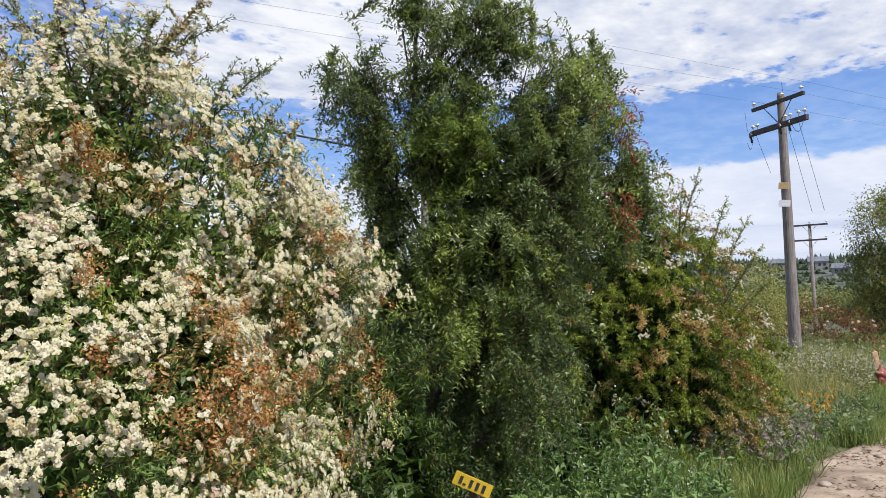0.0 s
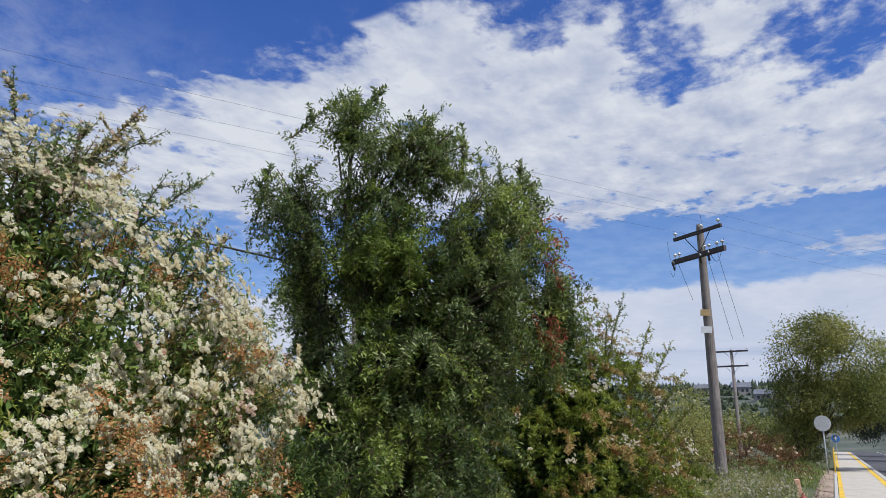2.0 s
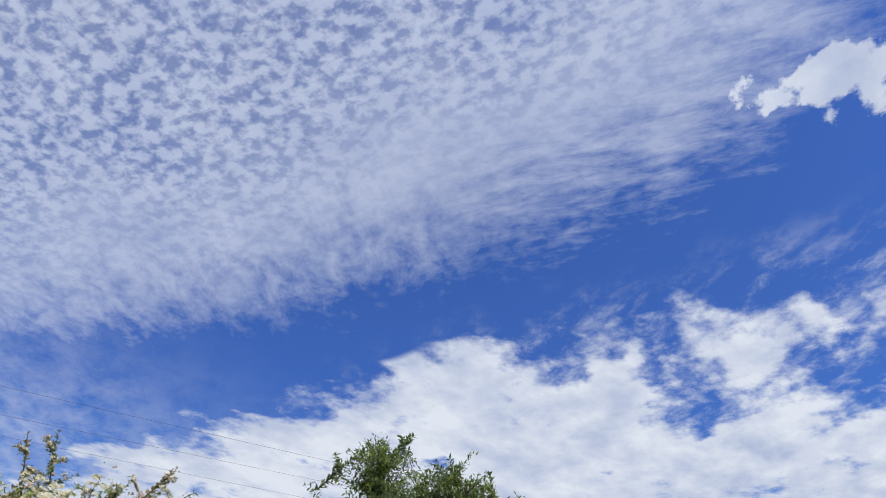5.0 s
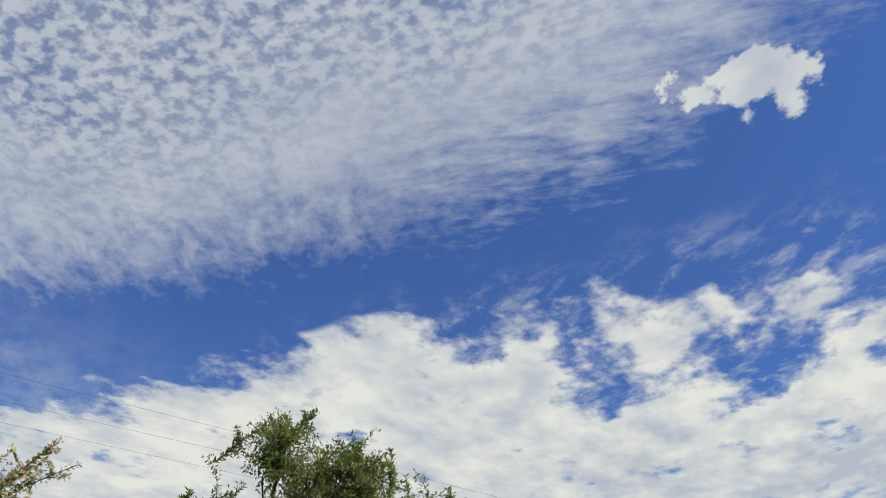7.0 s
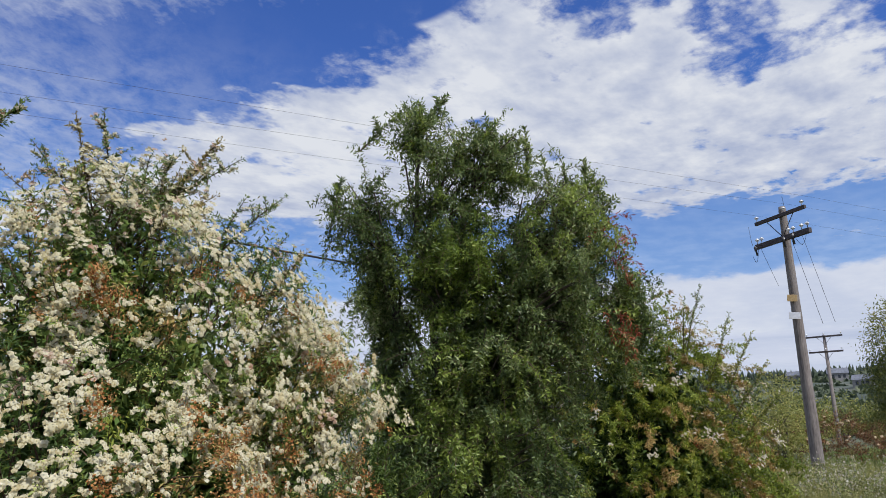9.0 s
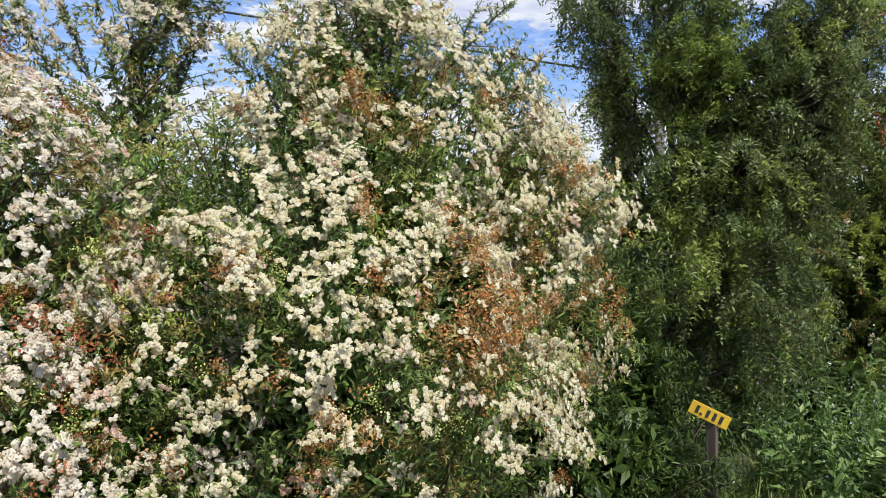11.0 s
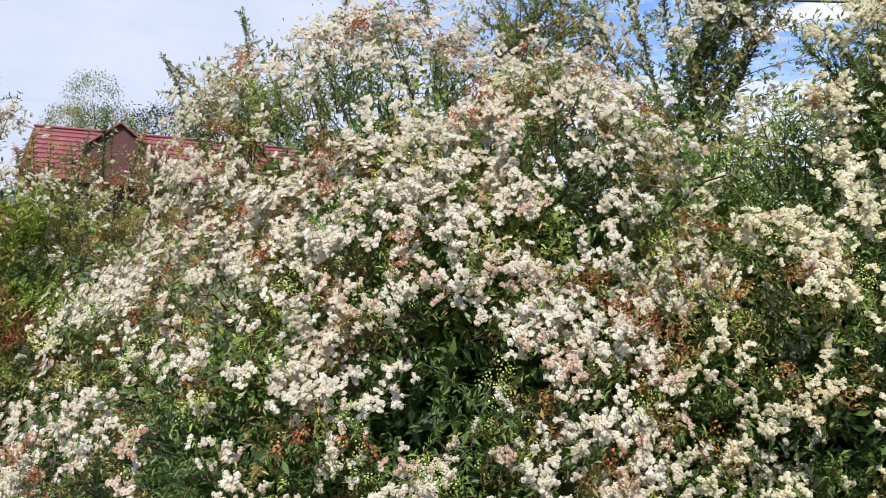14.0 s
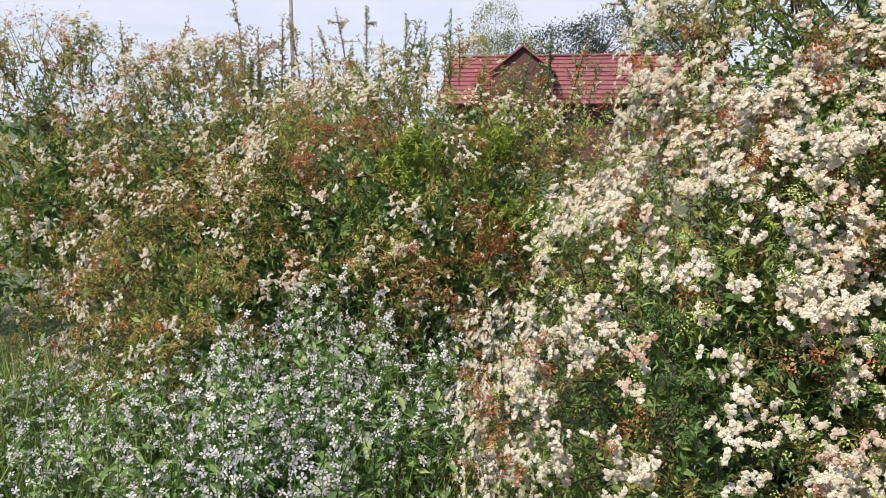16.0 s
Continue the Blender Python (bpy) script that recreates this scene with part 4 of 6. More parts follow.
def mood_a(p):
    if near(p, GREEN_GAP) > 0:
        return (0.08, 0, 0, 0.12, 0.05)
    rust = near(p, RUST_A)
    n = rough(p, 2.0)
    if p[2] < 1.15 and 1.4 < p[1] < 1.9 and rust <= 0:
        return (0.42, 0.05, 0.2, 0.1, 0.3)
    if (p[1] > 2.0 and p[2] < 1.35 or p[1] > 2.25 and p[2] < 1.62) and rust <= 0:
        return (0.24, 0.03, 0.12, 0.14, 0.2)
    if rust > 0:
        return (0.2, 0.04, 0.7, 0.04, 0.3)
    if p[2] > 2.15:
        return (0.42, 0.02, 0.02, 0.14, 0.1)
    if n < -0.3:
        return (0.6, 0.04, 0.08, 0.16, 0.2)
    return (0.76, 0.05, 0.09, 0.10, 0.2)


def mood_b(p):
    if near(p, GREEN_GAP) > 0:
        return (0.08, 0, 0, 0.12, 0.05)
    if near(p, RUST_B) > 0:
        return (0.3, 0.1, 0.5, 0.03, 0.4)
    n = rough(p + np.array([3, 1, 0]), 1.8)
    if n < -0.3:
        return (0.55, 0.1, 0.12, 0.24, 0.3)
    return (0.66, 0.11, 0.10, 0.13, 0.3)


def mood_c(p):
    if near(p, RUST_C) > -0.2:
        return (0.1, 0.05, 0.6, 0.03, 0.2)
    if near(p, LIME_C) > 0:
        return (0.12, 0.02, 0.05, 0.1, 0.0)
    n = rough(p + np.array([7, 1, 0]), 1.6)
    return (0.58 + 0.4 * n, 0.1, 0.2, 0.16, 0.7)


A_SHOOTS = [(-2.87, 1.85, 2.89, 0.15, -0.39, 0.6, 0.7), (-2.81, 1.93, 2.92, 0.21, -0.29, 0.6, 0.6), (-2.49, 2.26, 2.83, 0.93, 0.41, 0.6, 0.8), (-2.42, 2.31, 2.74, 1.4, 0.85, 0.55, 0.9), (-2.48, 2.24, 2.58, 1.73, 0.81, 0.45, 0.7), (-2.56, 2.23, 2.72, 0.82, 0.56, 0.45, 0.8), (-2.64, 2.18, 2.78, 0.59, 0.27, 0.5, 0.8)]
A_SHOOTS += [(-2.76, 2.12, 2.77, 0.43, 0.07, 0.45, 0.7), (-2.98, 1.65, 2.62, -0.01, -1.79, 0.42, 0.5), (-2.96, 1.65, 2.47, -0.54, -2.38, 0.36, 0.6), (-3.02, 1.77, 2.79, -0.27, -0.78, 0.5, 0.7), (-2.9, 1.76, 2.67, 0.01, -0.97, 0.45, 0.7), (-2.33, 2.47, 2.6, 1.09, 0.51, 0.5, 0.1), (-2.44, 2.36, 2.59, 0.77, 0.18, 0.45, 0.2)]
A_SHOOTS += [(-2.32, 2.48, 2.43, 0.71, 0.43, 0.45, 0.7), (-2.27, 2.55, 2.37, 0.76, 0.45, 0.4, 0.6), (-2.89, 1.51, 2.38, 0.13, -1.27, 0.4, 0.6), (-2.97, 1.48, 2.36, 0.0, -1.1, 0.36, 0.5), (-2.68, 1.97, 2.59, 0.21, -0.18, 0.36, 0.9), (-2.77, 1.82, 2.61, 0.05, -0.44, 0.4, 0.8), (-2.58, 2.05, 2.54, 0.49, -0.09, 0.36, 0.9)]
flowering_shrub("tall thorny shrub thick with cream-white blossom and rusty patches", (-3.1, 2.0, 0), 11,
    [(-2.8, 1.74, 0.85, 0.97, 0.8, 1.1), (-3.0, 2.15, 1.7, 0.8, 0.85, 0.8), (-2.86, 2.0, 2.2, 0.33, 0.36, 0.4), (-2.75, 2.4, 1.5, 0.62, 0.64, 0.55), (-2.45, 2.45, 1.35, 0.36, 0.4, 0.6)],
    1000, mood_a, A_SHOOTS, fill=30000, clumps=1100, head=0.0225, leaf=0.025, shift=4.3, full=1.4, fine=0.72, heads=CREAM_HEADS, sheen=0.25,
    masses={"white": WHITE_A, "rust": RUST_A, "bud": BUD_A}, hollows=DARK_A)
B_SHOOTS = [(-4.24, -0.75, 2.61, 0.02, -0.19, 0.7, 0.7), (-4.28, -0.24, 2.75, 0.04, -0.1, 0.7, 0.9), (-4.18, 0.16, 2.81, 0.06, -0.15, 0.7, 0.9), (-4.22, -0.33, 2.54, -0.04, -0.32, 0.5, 0.9), (-4.23, -0.1, 2.6, -0.03, -0.06, 0.5, 0.9), (-4.12, 0.03, 2.65, 0.0, -0.22, 0.6, 0.9), (-4.21, -0.59, 2.4, -0.09, -0.46, 0.4, 0.8)]
B_SHOOTS += [(-4.03, 0.38, 2.62, -0.03, -0.06, 0.5, 0.9), (-3.98, 0.53, 2.74, 0.03, -0.06, 0.6, 0.9), (-3.91, 0.67, 2.9, -0.06, -0.05, 0.7, 1.0), (-3.81, 0.79, 2.83, 0.08, -0.03, 0.65, 1.0), (-3.91, 0.61, 2.59, -0.24, -0.08, 0.5, 1.0), (-3.75, 0.9, 2.62, 0.0, -0.01, 0.5, 1.0), (-3.96, 0.27, 2.48, -0.08, -0.12, 0.45, 1.0), (-4.3, -1.15, 2.35, 0, -0.5, 0.6, 0.8)]
flowering_shrub("broad thorny shrub covered in cream and blush blossom", (-3.7, 0.2, 0), 12,
    [(-3.25, 0.42, 0.8, 1.05, 1.05, 1.1), (-3.75, 0.2, 1.6, 0.95, 1.0, 0.72), (-3.0, -0.25, 0.6, 0.8, 0.8, 0.9), (-3.1, 0.6, 1.5, 0.62, 0.5, 0.5), (-3.7, 0.62, 2.1, 0.3, 0.3, 0.55)],
    1200, mood_b, B_SHOOTS, fill=22000, clumps=1300, head=0.0225, leaf=0.025, shift=1.7, sheen=0.3,
    masses={"white": WHITE_B, "rust": RUST_B, "bud": BUD_B}, hollows=DARK_B)
C_SHOOTS = [(-5.06, -0.88, 2.72, -0.01, -0.05, 0.7, 0.8), (-4.91, -1.35, 2.47, 0.09, -1.26, 0.5, 0.9), (-4.79, -1.06, 2.39, -0.07, -0.48, 0.5, 0.9), (-4.88, -3.17, 2.34, -0.02, -0.23, 0.55, 0.5), (-4.99, -2.99, 2.36, -0.13, -0.05, 0.55, 0.5), (-5.14, -2.76, 2.31, -0.16, -0.1, 0.5, 0.4), (-5.2, -2.64, 2.25, -0.19, -0.12, 0.45, 0.4)]
C_SHOOTS += [(-5.28, -2.47, 2.35, -0.14, -0.04, 0.55, 0.4), (-4.7, -3.44, 2.29, -0.07, -0.23, 0.5, 0.4), (-4.39, -3.65, 2.36, -0.07, -0.15, 0.55, 0.3), (-4.5, -3.55, 2.19, -0.21, -0.17, 0.4, 0.4), (-4.75, -3.22, 2.21, -0.05, -0.27, 0.5, 0.4), (-4.89, -2.82, 2.13, -0.14, -0.22, 0.45, 0.6)]
C_SHOOTS += [(-5.02, -1.90, 1.93, -0.10, -0.20, 0.5, 0.4), (-5.05, -1.80, 2.02, 0.00, 0.20, 0.5, 0.5), (-5.08, -1.68, 2.08, 0.10, 0.00, 0.5, 0.6), (-5.04, -1.51, 1.98, -0.10, -0.20, 0.5, 0.7), (-4.98, -1.34, 1.94, 0.00, 0.20, 0.5, 0.4), (-4.89, -1.65, 1.92, 0.10, 0.00, 0.5, 0.5), (-4.83, -1.85, 1.82, -0.10, -0.20, 0.5, 0.6), (-4.77, -1.39, 1.85, 0.00, 0.20, 0.5, 0.7)]
C_SHOOTS += [(-4.6 + 0.3 * math.sin(k * 2.7), -1.3 - 0.19 * k, 1.95 + 0.012 * k + 0.16 * math.sin(k * 1.3 + 1), 0.25 * math.sin(k * 2), 0.25 * math.cos(k * 1.3), 0.5, 0.5) for k in range(24)]
flowering_shrub("spreading bronze-leaved thorny shrub with fading blossom", (-4.6, -2.4, 0), 13,
    [(-4.4, -2.2, 0.85, 1.15, 1.3, 1.0), (-4.8, -3.8, 0.95, 1.25, 1.4, 1.1), (-4.1, -5.2, 0.9, 1.25, 1.3, 1.3), (-3.65, -3.1, 0.5, 0.8, 0.8, 0.7)],
    1500, mood_c, C_SHOOTS, fill=30000, head=0.019, clumps=1250, leaf=0.028, heads=LIGHT_HEADS, per=5, young=0.5, mixed=True, full=0.8, sheen=0.5, sparse_from=-4.9,
    masses={"rust": RUST_C, "white": WHITE_C, "lime": LIME_C}, hollows=DARK_C)


# ---------- green shrubs in the hedge ----------
def plain(p):
    return (0, 0, 0, 0, 0)


GREEN_LEAVES = {
    "leaf": ("leaves", leaf_form(0.22, 0.04, 0.14), WEED_LEAF, "narrow mid-green leaves"),
    "young": ("young_leaves", leaf_form(0.22, 0.04, 0.14), LIME_LEAF, "lime-green young leaves"),
    "inner": ("inner_leaves", SMALL_LEAF, PYRA_LEAF, ""),
}
DARK_LEAVES = {**GREEN_LEAVES, "leaf": ("leaves", NARROW, DEEP_AND_SHADE_LEAF, "narrow dark green leaves"), "inner": ("inner_leaves", SMALL_LEAF, DEEP_AND_SHADE_LEAF, "")}
TALL_LEAVES = {"leaf": ("leaves", LEAF, PYRA_LEAF, "small dark leaves"), "bronze": ("bronze_leaves", LEAF, PYRA_BROWNLEAF, ""), "young": ("young_leaves", LEAF, PYRA_LEAF, ""), "inner": ("inner_leaves", SMALL_LEAF, PYRA_LEAF, "")}
flowering_shrub("green narrow-leaved shrub between the flowering shrubs", (-3.4, 1.3, 0), 21,
    [(-3.45, 1.3, 1.1, 0.6, 0.5, 0.95), (-2.95, 1.25, 0.7, 0.5, 0.5, 0.7)], 260, plain, fill=6000, name="green_shrub", leaf_kinds=GREEN_LEAVES, young=0.25, leaf=0.036)
TALL_SHOOTS = [(-3.36, 1.9, 3.11, 0.62, 0.6, 0.9, 0.9), (-3.41, 1.73, 3.18, 0.48, 0.28, 0.9, 0.8), (-3.42, 1.82, 2.94, 0.79, 0.69, 0.7, 0.8), (-3.5, 1.72, 2.83, 0.74, 0.62, 0.6, 0.6), (-3.48, 1.65, 3.09, 0.58, 0.29, 0.8, 0.8), (-3.51, 1.6, 3.32, 0.44, 0.11, 0.9, 0.8), (-3.89, 1.7, 2.77, 0.13, 0.16, 0.9, 0.6)]
TALL_SHOOTS += [(-3.67, 1.85, 2.87, 0.35, 0.28, 0.9, 0.8), (-3.75, 1.75, 2.6, 0.32, 0.32, 0.7, 0.5), (-3.9, 1.3, 2.83, 0.13, -0.26, 0.9, 0.7), (-3.89, 1.53, 2.97, 0.12, -0.01, 0.95, 0.7), (-3.87, 1.12, 2.76, 0.16, -0.43, 0.8, 0.8), (-3.84, 0.95, 2.65, 0.22, -0.6, 0.7, 0.9), (-3.84, 1.42, 2.57, 0.13, -0.16, 0.6, 0.8)]
flowering_shrub("airy dark-leaved tall shrub behind the blossom", (-3.9, 1.45, 0), 22,
    [(-3.8, 1.45, 1.85, 0.36, 0.36, 0.7)], 70, lambda p: (0.3, 0, 0, 0.1, 0.15), TALL_SHOOTS,
    fill=500, name="tall_shrub", leaf_kinds=TALL_LEAVES, leaf=0.028, reach=(0.35, 0.7), inner=0.95, per=4, clumps=110, head=0.028, heads=LIGHT_HEADS, full=1.3)
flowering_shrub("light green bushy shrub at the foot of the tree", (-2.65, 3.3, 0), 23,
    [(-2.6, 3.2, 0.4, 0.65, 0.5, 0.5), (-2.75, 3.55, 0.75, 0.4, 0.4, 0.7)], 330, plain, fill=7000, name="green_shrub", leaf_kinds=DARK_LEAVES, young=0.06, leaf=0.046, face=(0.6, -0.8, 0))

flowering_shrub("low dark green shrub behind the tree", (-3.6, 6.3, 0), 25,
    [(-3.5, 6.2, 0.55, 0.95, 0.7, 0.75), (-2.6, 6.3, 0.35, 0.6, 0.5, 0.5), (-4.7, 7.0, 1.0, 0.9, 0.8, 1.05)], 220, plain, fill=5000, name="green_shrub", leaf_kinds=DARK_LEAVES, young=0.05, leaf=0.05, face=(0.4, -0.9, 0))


# the inner leaves are a darker green: shade between boughs put into their colour
ARCH_LEAVES = {**THORN_LEAVES, "inner": ("inner_leaves", SMALL_LEAF, DEEP_AND_SHADE_LEAF, ""), "leaf": ("leaves", LEAF, ARCH_LEAF, "bright green leaves"), "tip": ("tip_leaves", LEAF, TIP_LEAF, "bronze leaves at the tips of the sprays")}


def mood_d(p):
    n = rough(p + np.array([2, 5, 0]), 1.5)
    up = min(1.0, max(0.0, p[0] + 2.7) + max(0.0, p[2] - 1.6) * 0.4)
    return (0.05 + 0.4 * up, 0.02, 0.02 + 0.05 * up, 0.05, min(0.25, max(0.02, 0.02 + 0.15 * up + 0.25 * n)))


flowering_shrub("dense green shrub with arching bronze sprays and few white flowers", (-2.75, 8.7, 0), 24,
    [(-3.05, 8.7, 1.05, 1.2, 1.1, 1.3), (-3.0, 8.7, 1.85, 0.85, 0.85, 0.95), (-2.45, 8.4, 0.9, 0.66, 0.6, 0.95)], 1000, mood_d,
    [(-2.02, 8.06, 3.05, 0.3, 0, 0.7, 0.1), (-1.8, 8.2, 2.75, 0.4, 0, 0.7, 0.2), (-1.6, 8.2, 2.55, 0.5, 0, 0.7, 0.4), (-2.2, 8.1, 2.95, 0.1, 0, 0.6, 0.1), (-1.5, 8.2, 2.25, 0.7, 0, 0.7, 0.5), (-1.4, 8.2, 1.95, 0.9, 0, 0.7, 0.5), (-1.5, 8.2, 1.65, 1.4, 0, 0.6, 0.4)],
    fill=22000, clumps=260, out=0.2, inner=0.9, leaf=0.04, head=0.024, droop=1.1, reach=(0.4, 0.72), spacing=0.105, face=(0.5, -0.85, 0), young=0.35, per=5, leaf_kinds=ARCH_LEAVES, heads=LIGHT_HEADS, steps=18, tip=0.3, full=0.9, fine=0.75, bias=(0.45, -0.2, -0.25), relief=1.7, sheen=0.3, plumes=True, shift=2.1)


# ---------- the weeping tree ----------
def weeping_tree():
    root = thing("weeping_tree", "dark green weeping tree with fine willowy leaves", "tree")
    P = Plant(31)
    rng = P.rng
    c = np.array([-2.79, 4.51, 0])
    right = np.array([0.857, 0.515, 0])
    deep = np.array([-0.515, 0.857, 0])
    # crown lumps: to the right, away, height, half-width, half-height, strands, hang, leaf kind
    # lumps of the light kind take leaves coloured as sunlit
    crown = [(-0.2, 0.0, 3.68, 0.2, 0.24, 85, 0.3, "leaf"), (0.36, 0.05, 3.5, 0.27, 0.24, 150, 0.3, "leaf"), (0.02, 0.0, 3.42, 0.26, 0.22, 80, 0.34, "leaf"), (-0.6, 0.0, 3.05, 0.22, 0.38, 125, 0.42, "leaf"), (-0.5, 0.05, 2.63, 0.2, 0.3, 70, 0.42, "leaf"), (-0.02, 0.05, 3.05, 0.36, 0.36, 190, 0.45, "leaf"),
             (0.0, -0.16, 2.62, 0.34, 0.33, 170, 0.5, "light"), (0.72, 0.0, 3.0, 0.31, 0.38, 180, 0.5, "leaf"), (0.8, -0.16, 3.0, 0.2, 0.3, 60, 0.45, "light"), (0.63, -0.1, 2.5, 0.42, 0.43, 270, 0.62, "leaf"), (1.2, 0.1, 2.35, 0.14, 0.32, 90, 0.5, "leaf"),
             (0.27, -0.05, 2.0, 0.66, 0.42, 350, 0.62, "leaf"), (0.2, 0.0, 1.45, 0.64, 0.48, 340, 0.62, "leaf"), (0.2, 0.0, 0.95, 0.5, 0.4, 150, 0.5, "leaf"), (-0.42, 0.05, 1.9, 0.16, 0.3, 60, 0.5, "leaf"), (-0.42, 0.1, 2.3, 0.17, 0.26, 60, 0.45, "leaf"), (0.1, -0.3, 1.7, 0.5, 0.4, 60, 0.5, "light")]
    trunk = np.array([c + [0.0, -0.05, 0.0] - right * 0.18, c + [0, 0, 0.7] - right * 0.2, c + [0, 0, 1.4] - right * 0.12, c + [0, 0, 2.1] - right * 0.1, c + [0, 0, 2.8] - right * 0.2, c + [0, 0, 3.5] - right * 0.3])
    mesh_part("trunk", *tubes([(trunk, [0.085, 0.075, 0.05, 0.026, 0.011, 0.005])], 12), BARK, root, "dark furrowed trunk", smooth_shade=True)
    limbs = []
    for s, dp, z, rw, rh, n, hang, kind in crown:
        heart = c + right * s + deep * dp + [0, 0, z]
        t = np.clip((z - 0.9) / 3.2, 0.12, 0.85)
        start = np.array([np.interp(t, np.linspace(0, 1, 6), trunk[:, k]) for k in range(3)])
        u = np.linspace(0, 1, 8)[:, None]
        limbs.append(((1 - u) * start + u * heart + np.sin(u * np.pi) * [0, 0, 0.12], np.linspace(0.02, 0.006, 8)))
        for _ in range(max(5, n // 14)):
            d = unit(rng.normal(0, 1, 3) + [0, 0, 0.3])
            end = heart + (right * d[0] + deep * d[1]) * rw * 0.9 + np.array([0, 0, d[2] * rh * 0.9])
            limbs.append(((1 - u) * (0.35 * start + 0.65 * heart) + u * end + np.sin(u * np.pi) * [0, 0, 0.05], np.linspace(0.009, 0.003, 8)))
        # strands hang in tufts, so that dark gaps open between them
        for _ in range(max(4, n // 6)):
            d = unit(rng.normal(0, 1, 3) + [0, 0, 0.25])
            p = heart + (right * d[0] + deep * d[1]) * rw * rng.uniform(0.35, 1.1) + np.array([0, 0, d[2] * rh * rng.uniform(0.5, 1.1)])
            out = unit(right * d[0] + deep * d[1] + np.array([0, 0, 0.5]))
            for _ in range(5):
                length = rng.uniform(0.4, 0.85) * hang
                line = bend(rng, p - out * 0.1 + rng.normal(0, 0.035, 3), out + rng.normal(0, 0.5, 3), length, 2.1 if z < 3.2 else 0.9, max(8, int(length / 0.016)), 0.35)
                P.stems.append((line[::5], np.linspace(0.003, 0.001, len(line[::5]))))
                mine = kind if rng.random() < 0.8 else "light"
                P.whorls(mine, line, 4, 0.034, lean=0.5, jitter=0.014)
        for _ in range(int(n / 20) if z > 2.2 else 3):
            d = unit(rng.normal(0, 1, 3) + [0, -0.2, 0.35])
            way = right * d[0] + deep * d[1] + np.array([0, 0, d[2] * 0.8 + 0.25])
            tip_at = heart + (right * d[0] + deep * d[1]) * rw * 1.3 + np.array([0, 0, d[2] * rh * 1.25 + 0.04])
            sprig(P, tip_at, way, rng.uniform(0.22, 0.38), 0, 0.04, 0.02, full=0.5, thick=0.004)
        if z < 2.7:
            m = n * 26
            d = unit(rng.normal(0, 1, (m, 3)))
            pos = heart + (right * d[:, :1] + deep * np.abs(d[:, 1:2])) * rw * rng.uniform(0.1, 0.8, (m, 1)) + np.array([0, 0, 1.0]) * d[:, 2:] * rh * 0.85
            P.leaf("leaf", pos, unit(rng.normal(0, 1, (m, 3)) - [0, 0, 0.6]), unit(rng.normal(0, 0.6, (m, 3)) + [0, 0, 1]), 0.055 * rng.uniform(0.7, 1.3, m))
    # upright tips on top
    for s, z in ((-0.33, 3.86), (-0.18, 3.9), (0.01, 3.97), (0.35, 3.76), (0.55, 3.7), (0.5, 3.6), (0.94, 3.45), (1.0, 3.34), (-0.75, 3.38), (0.8, 3.4)):
        top = c + right * s + [0, 0, z]
        sprig(P, top, right * rng.normal(0.2, 0.4) + [0, 0, 1], 0.4, 0, 0.042, 0.02)
    for s, z in ((1.04, 2.86), (1.07, 2.76), (1.06, 2.64), (1.05, 2.3), (1.06, 2.18)):
        for _ in range(4):
            line = bend(rng, c + right * (s + rng.normal(0, 0.03)) - deep * 0.15 + [0, 0, z + 0.06], right * 0.4 + rng.normal(0, 0.3, 3), 0.2, 2.5, 8)
            P.whorls("red", line, 4, 0.04, lean=1.0)
    mesh_part("limb", *tubes(limbs, 7), BARK, root, smooth_shade=True, kind="stuff")
    P.build(root, {"leaf": ("crown", leaf_form(0.34, 0.04, 0.1), TREE_LEAF, "fine dark green leaves"), "light": ("young_leaves", leaf_form(0.34, 0.04, 0.1), SUNLIT_TREE_LEAF, "yellow-green young leaves"), "red": ("red_leaves", NARROW, RED_LEAF, "reddened leaves")}, {}, TWIG, "twig", 3)


weeping_tree()


# ---------- poles and lines ----------
ARM = np.array([0.80, -0.60, 0])


def insulator(root, at, name="insulator"):
    bm = bmesh.new()
    lathe(bm, [(0.012, -0.1), (0.012, 0.0), (0.04, 0.01), (0.045, 0.03), (0.03, 0.04), (0.068, 0.045), (0.072, 0.07), (0.035, 0.09), (0.038, 0.105), (0.016, 0.115)], 10)
    ob = part(name, bm, CERAMIC, root, "white ceramic insulator", True)
    ob.location = at
    return ob


def arm_piece(root, z, half, back=0.0, size=0.06, name="crossarm", tint=ARM_WOOD):
    bm = bmesh.new()
    box(bm, -half, half, -size * 0.75, size * 0.75, -size, size, 0.01)
    ob = part(name, bm, tint, root, "dark wooden crossarm")
    ob.location = (0, back, z)
    return ob


def brace(root, a, b, r=0.014, mat=IRON, name="brace"):
    return mesh_part(name, *tubes([(np.array([a, b], float), [r, r])], 6), mat, root)


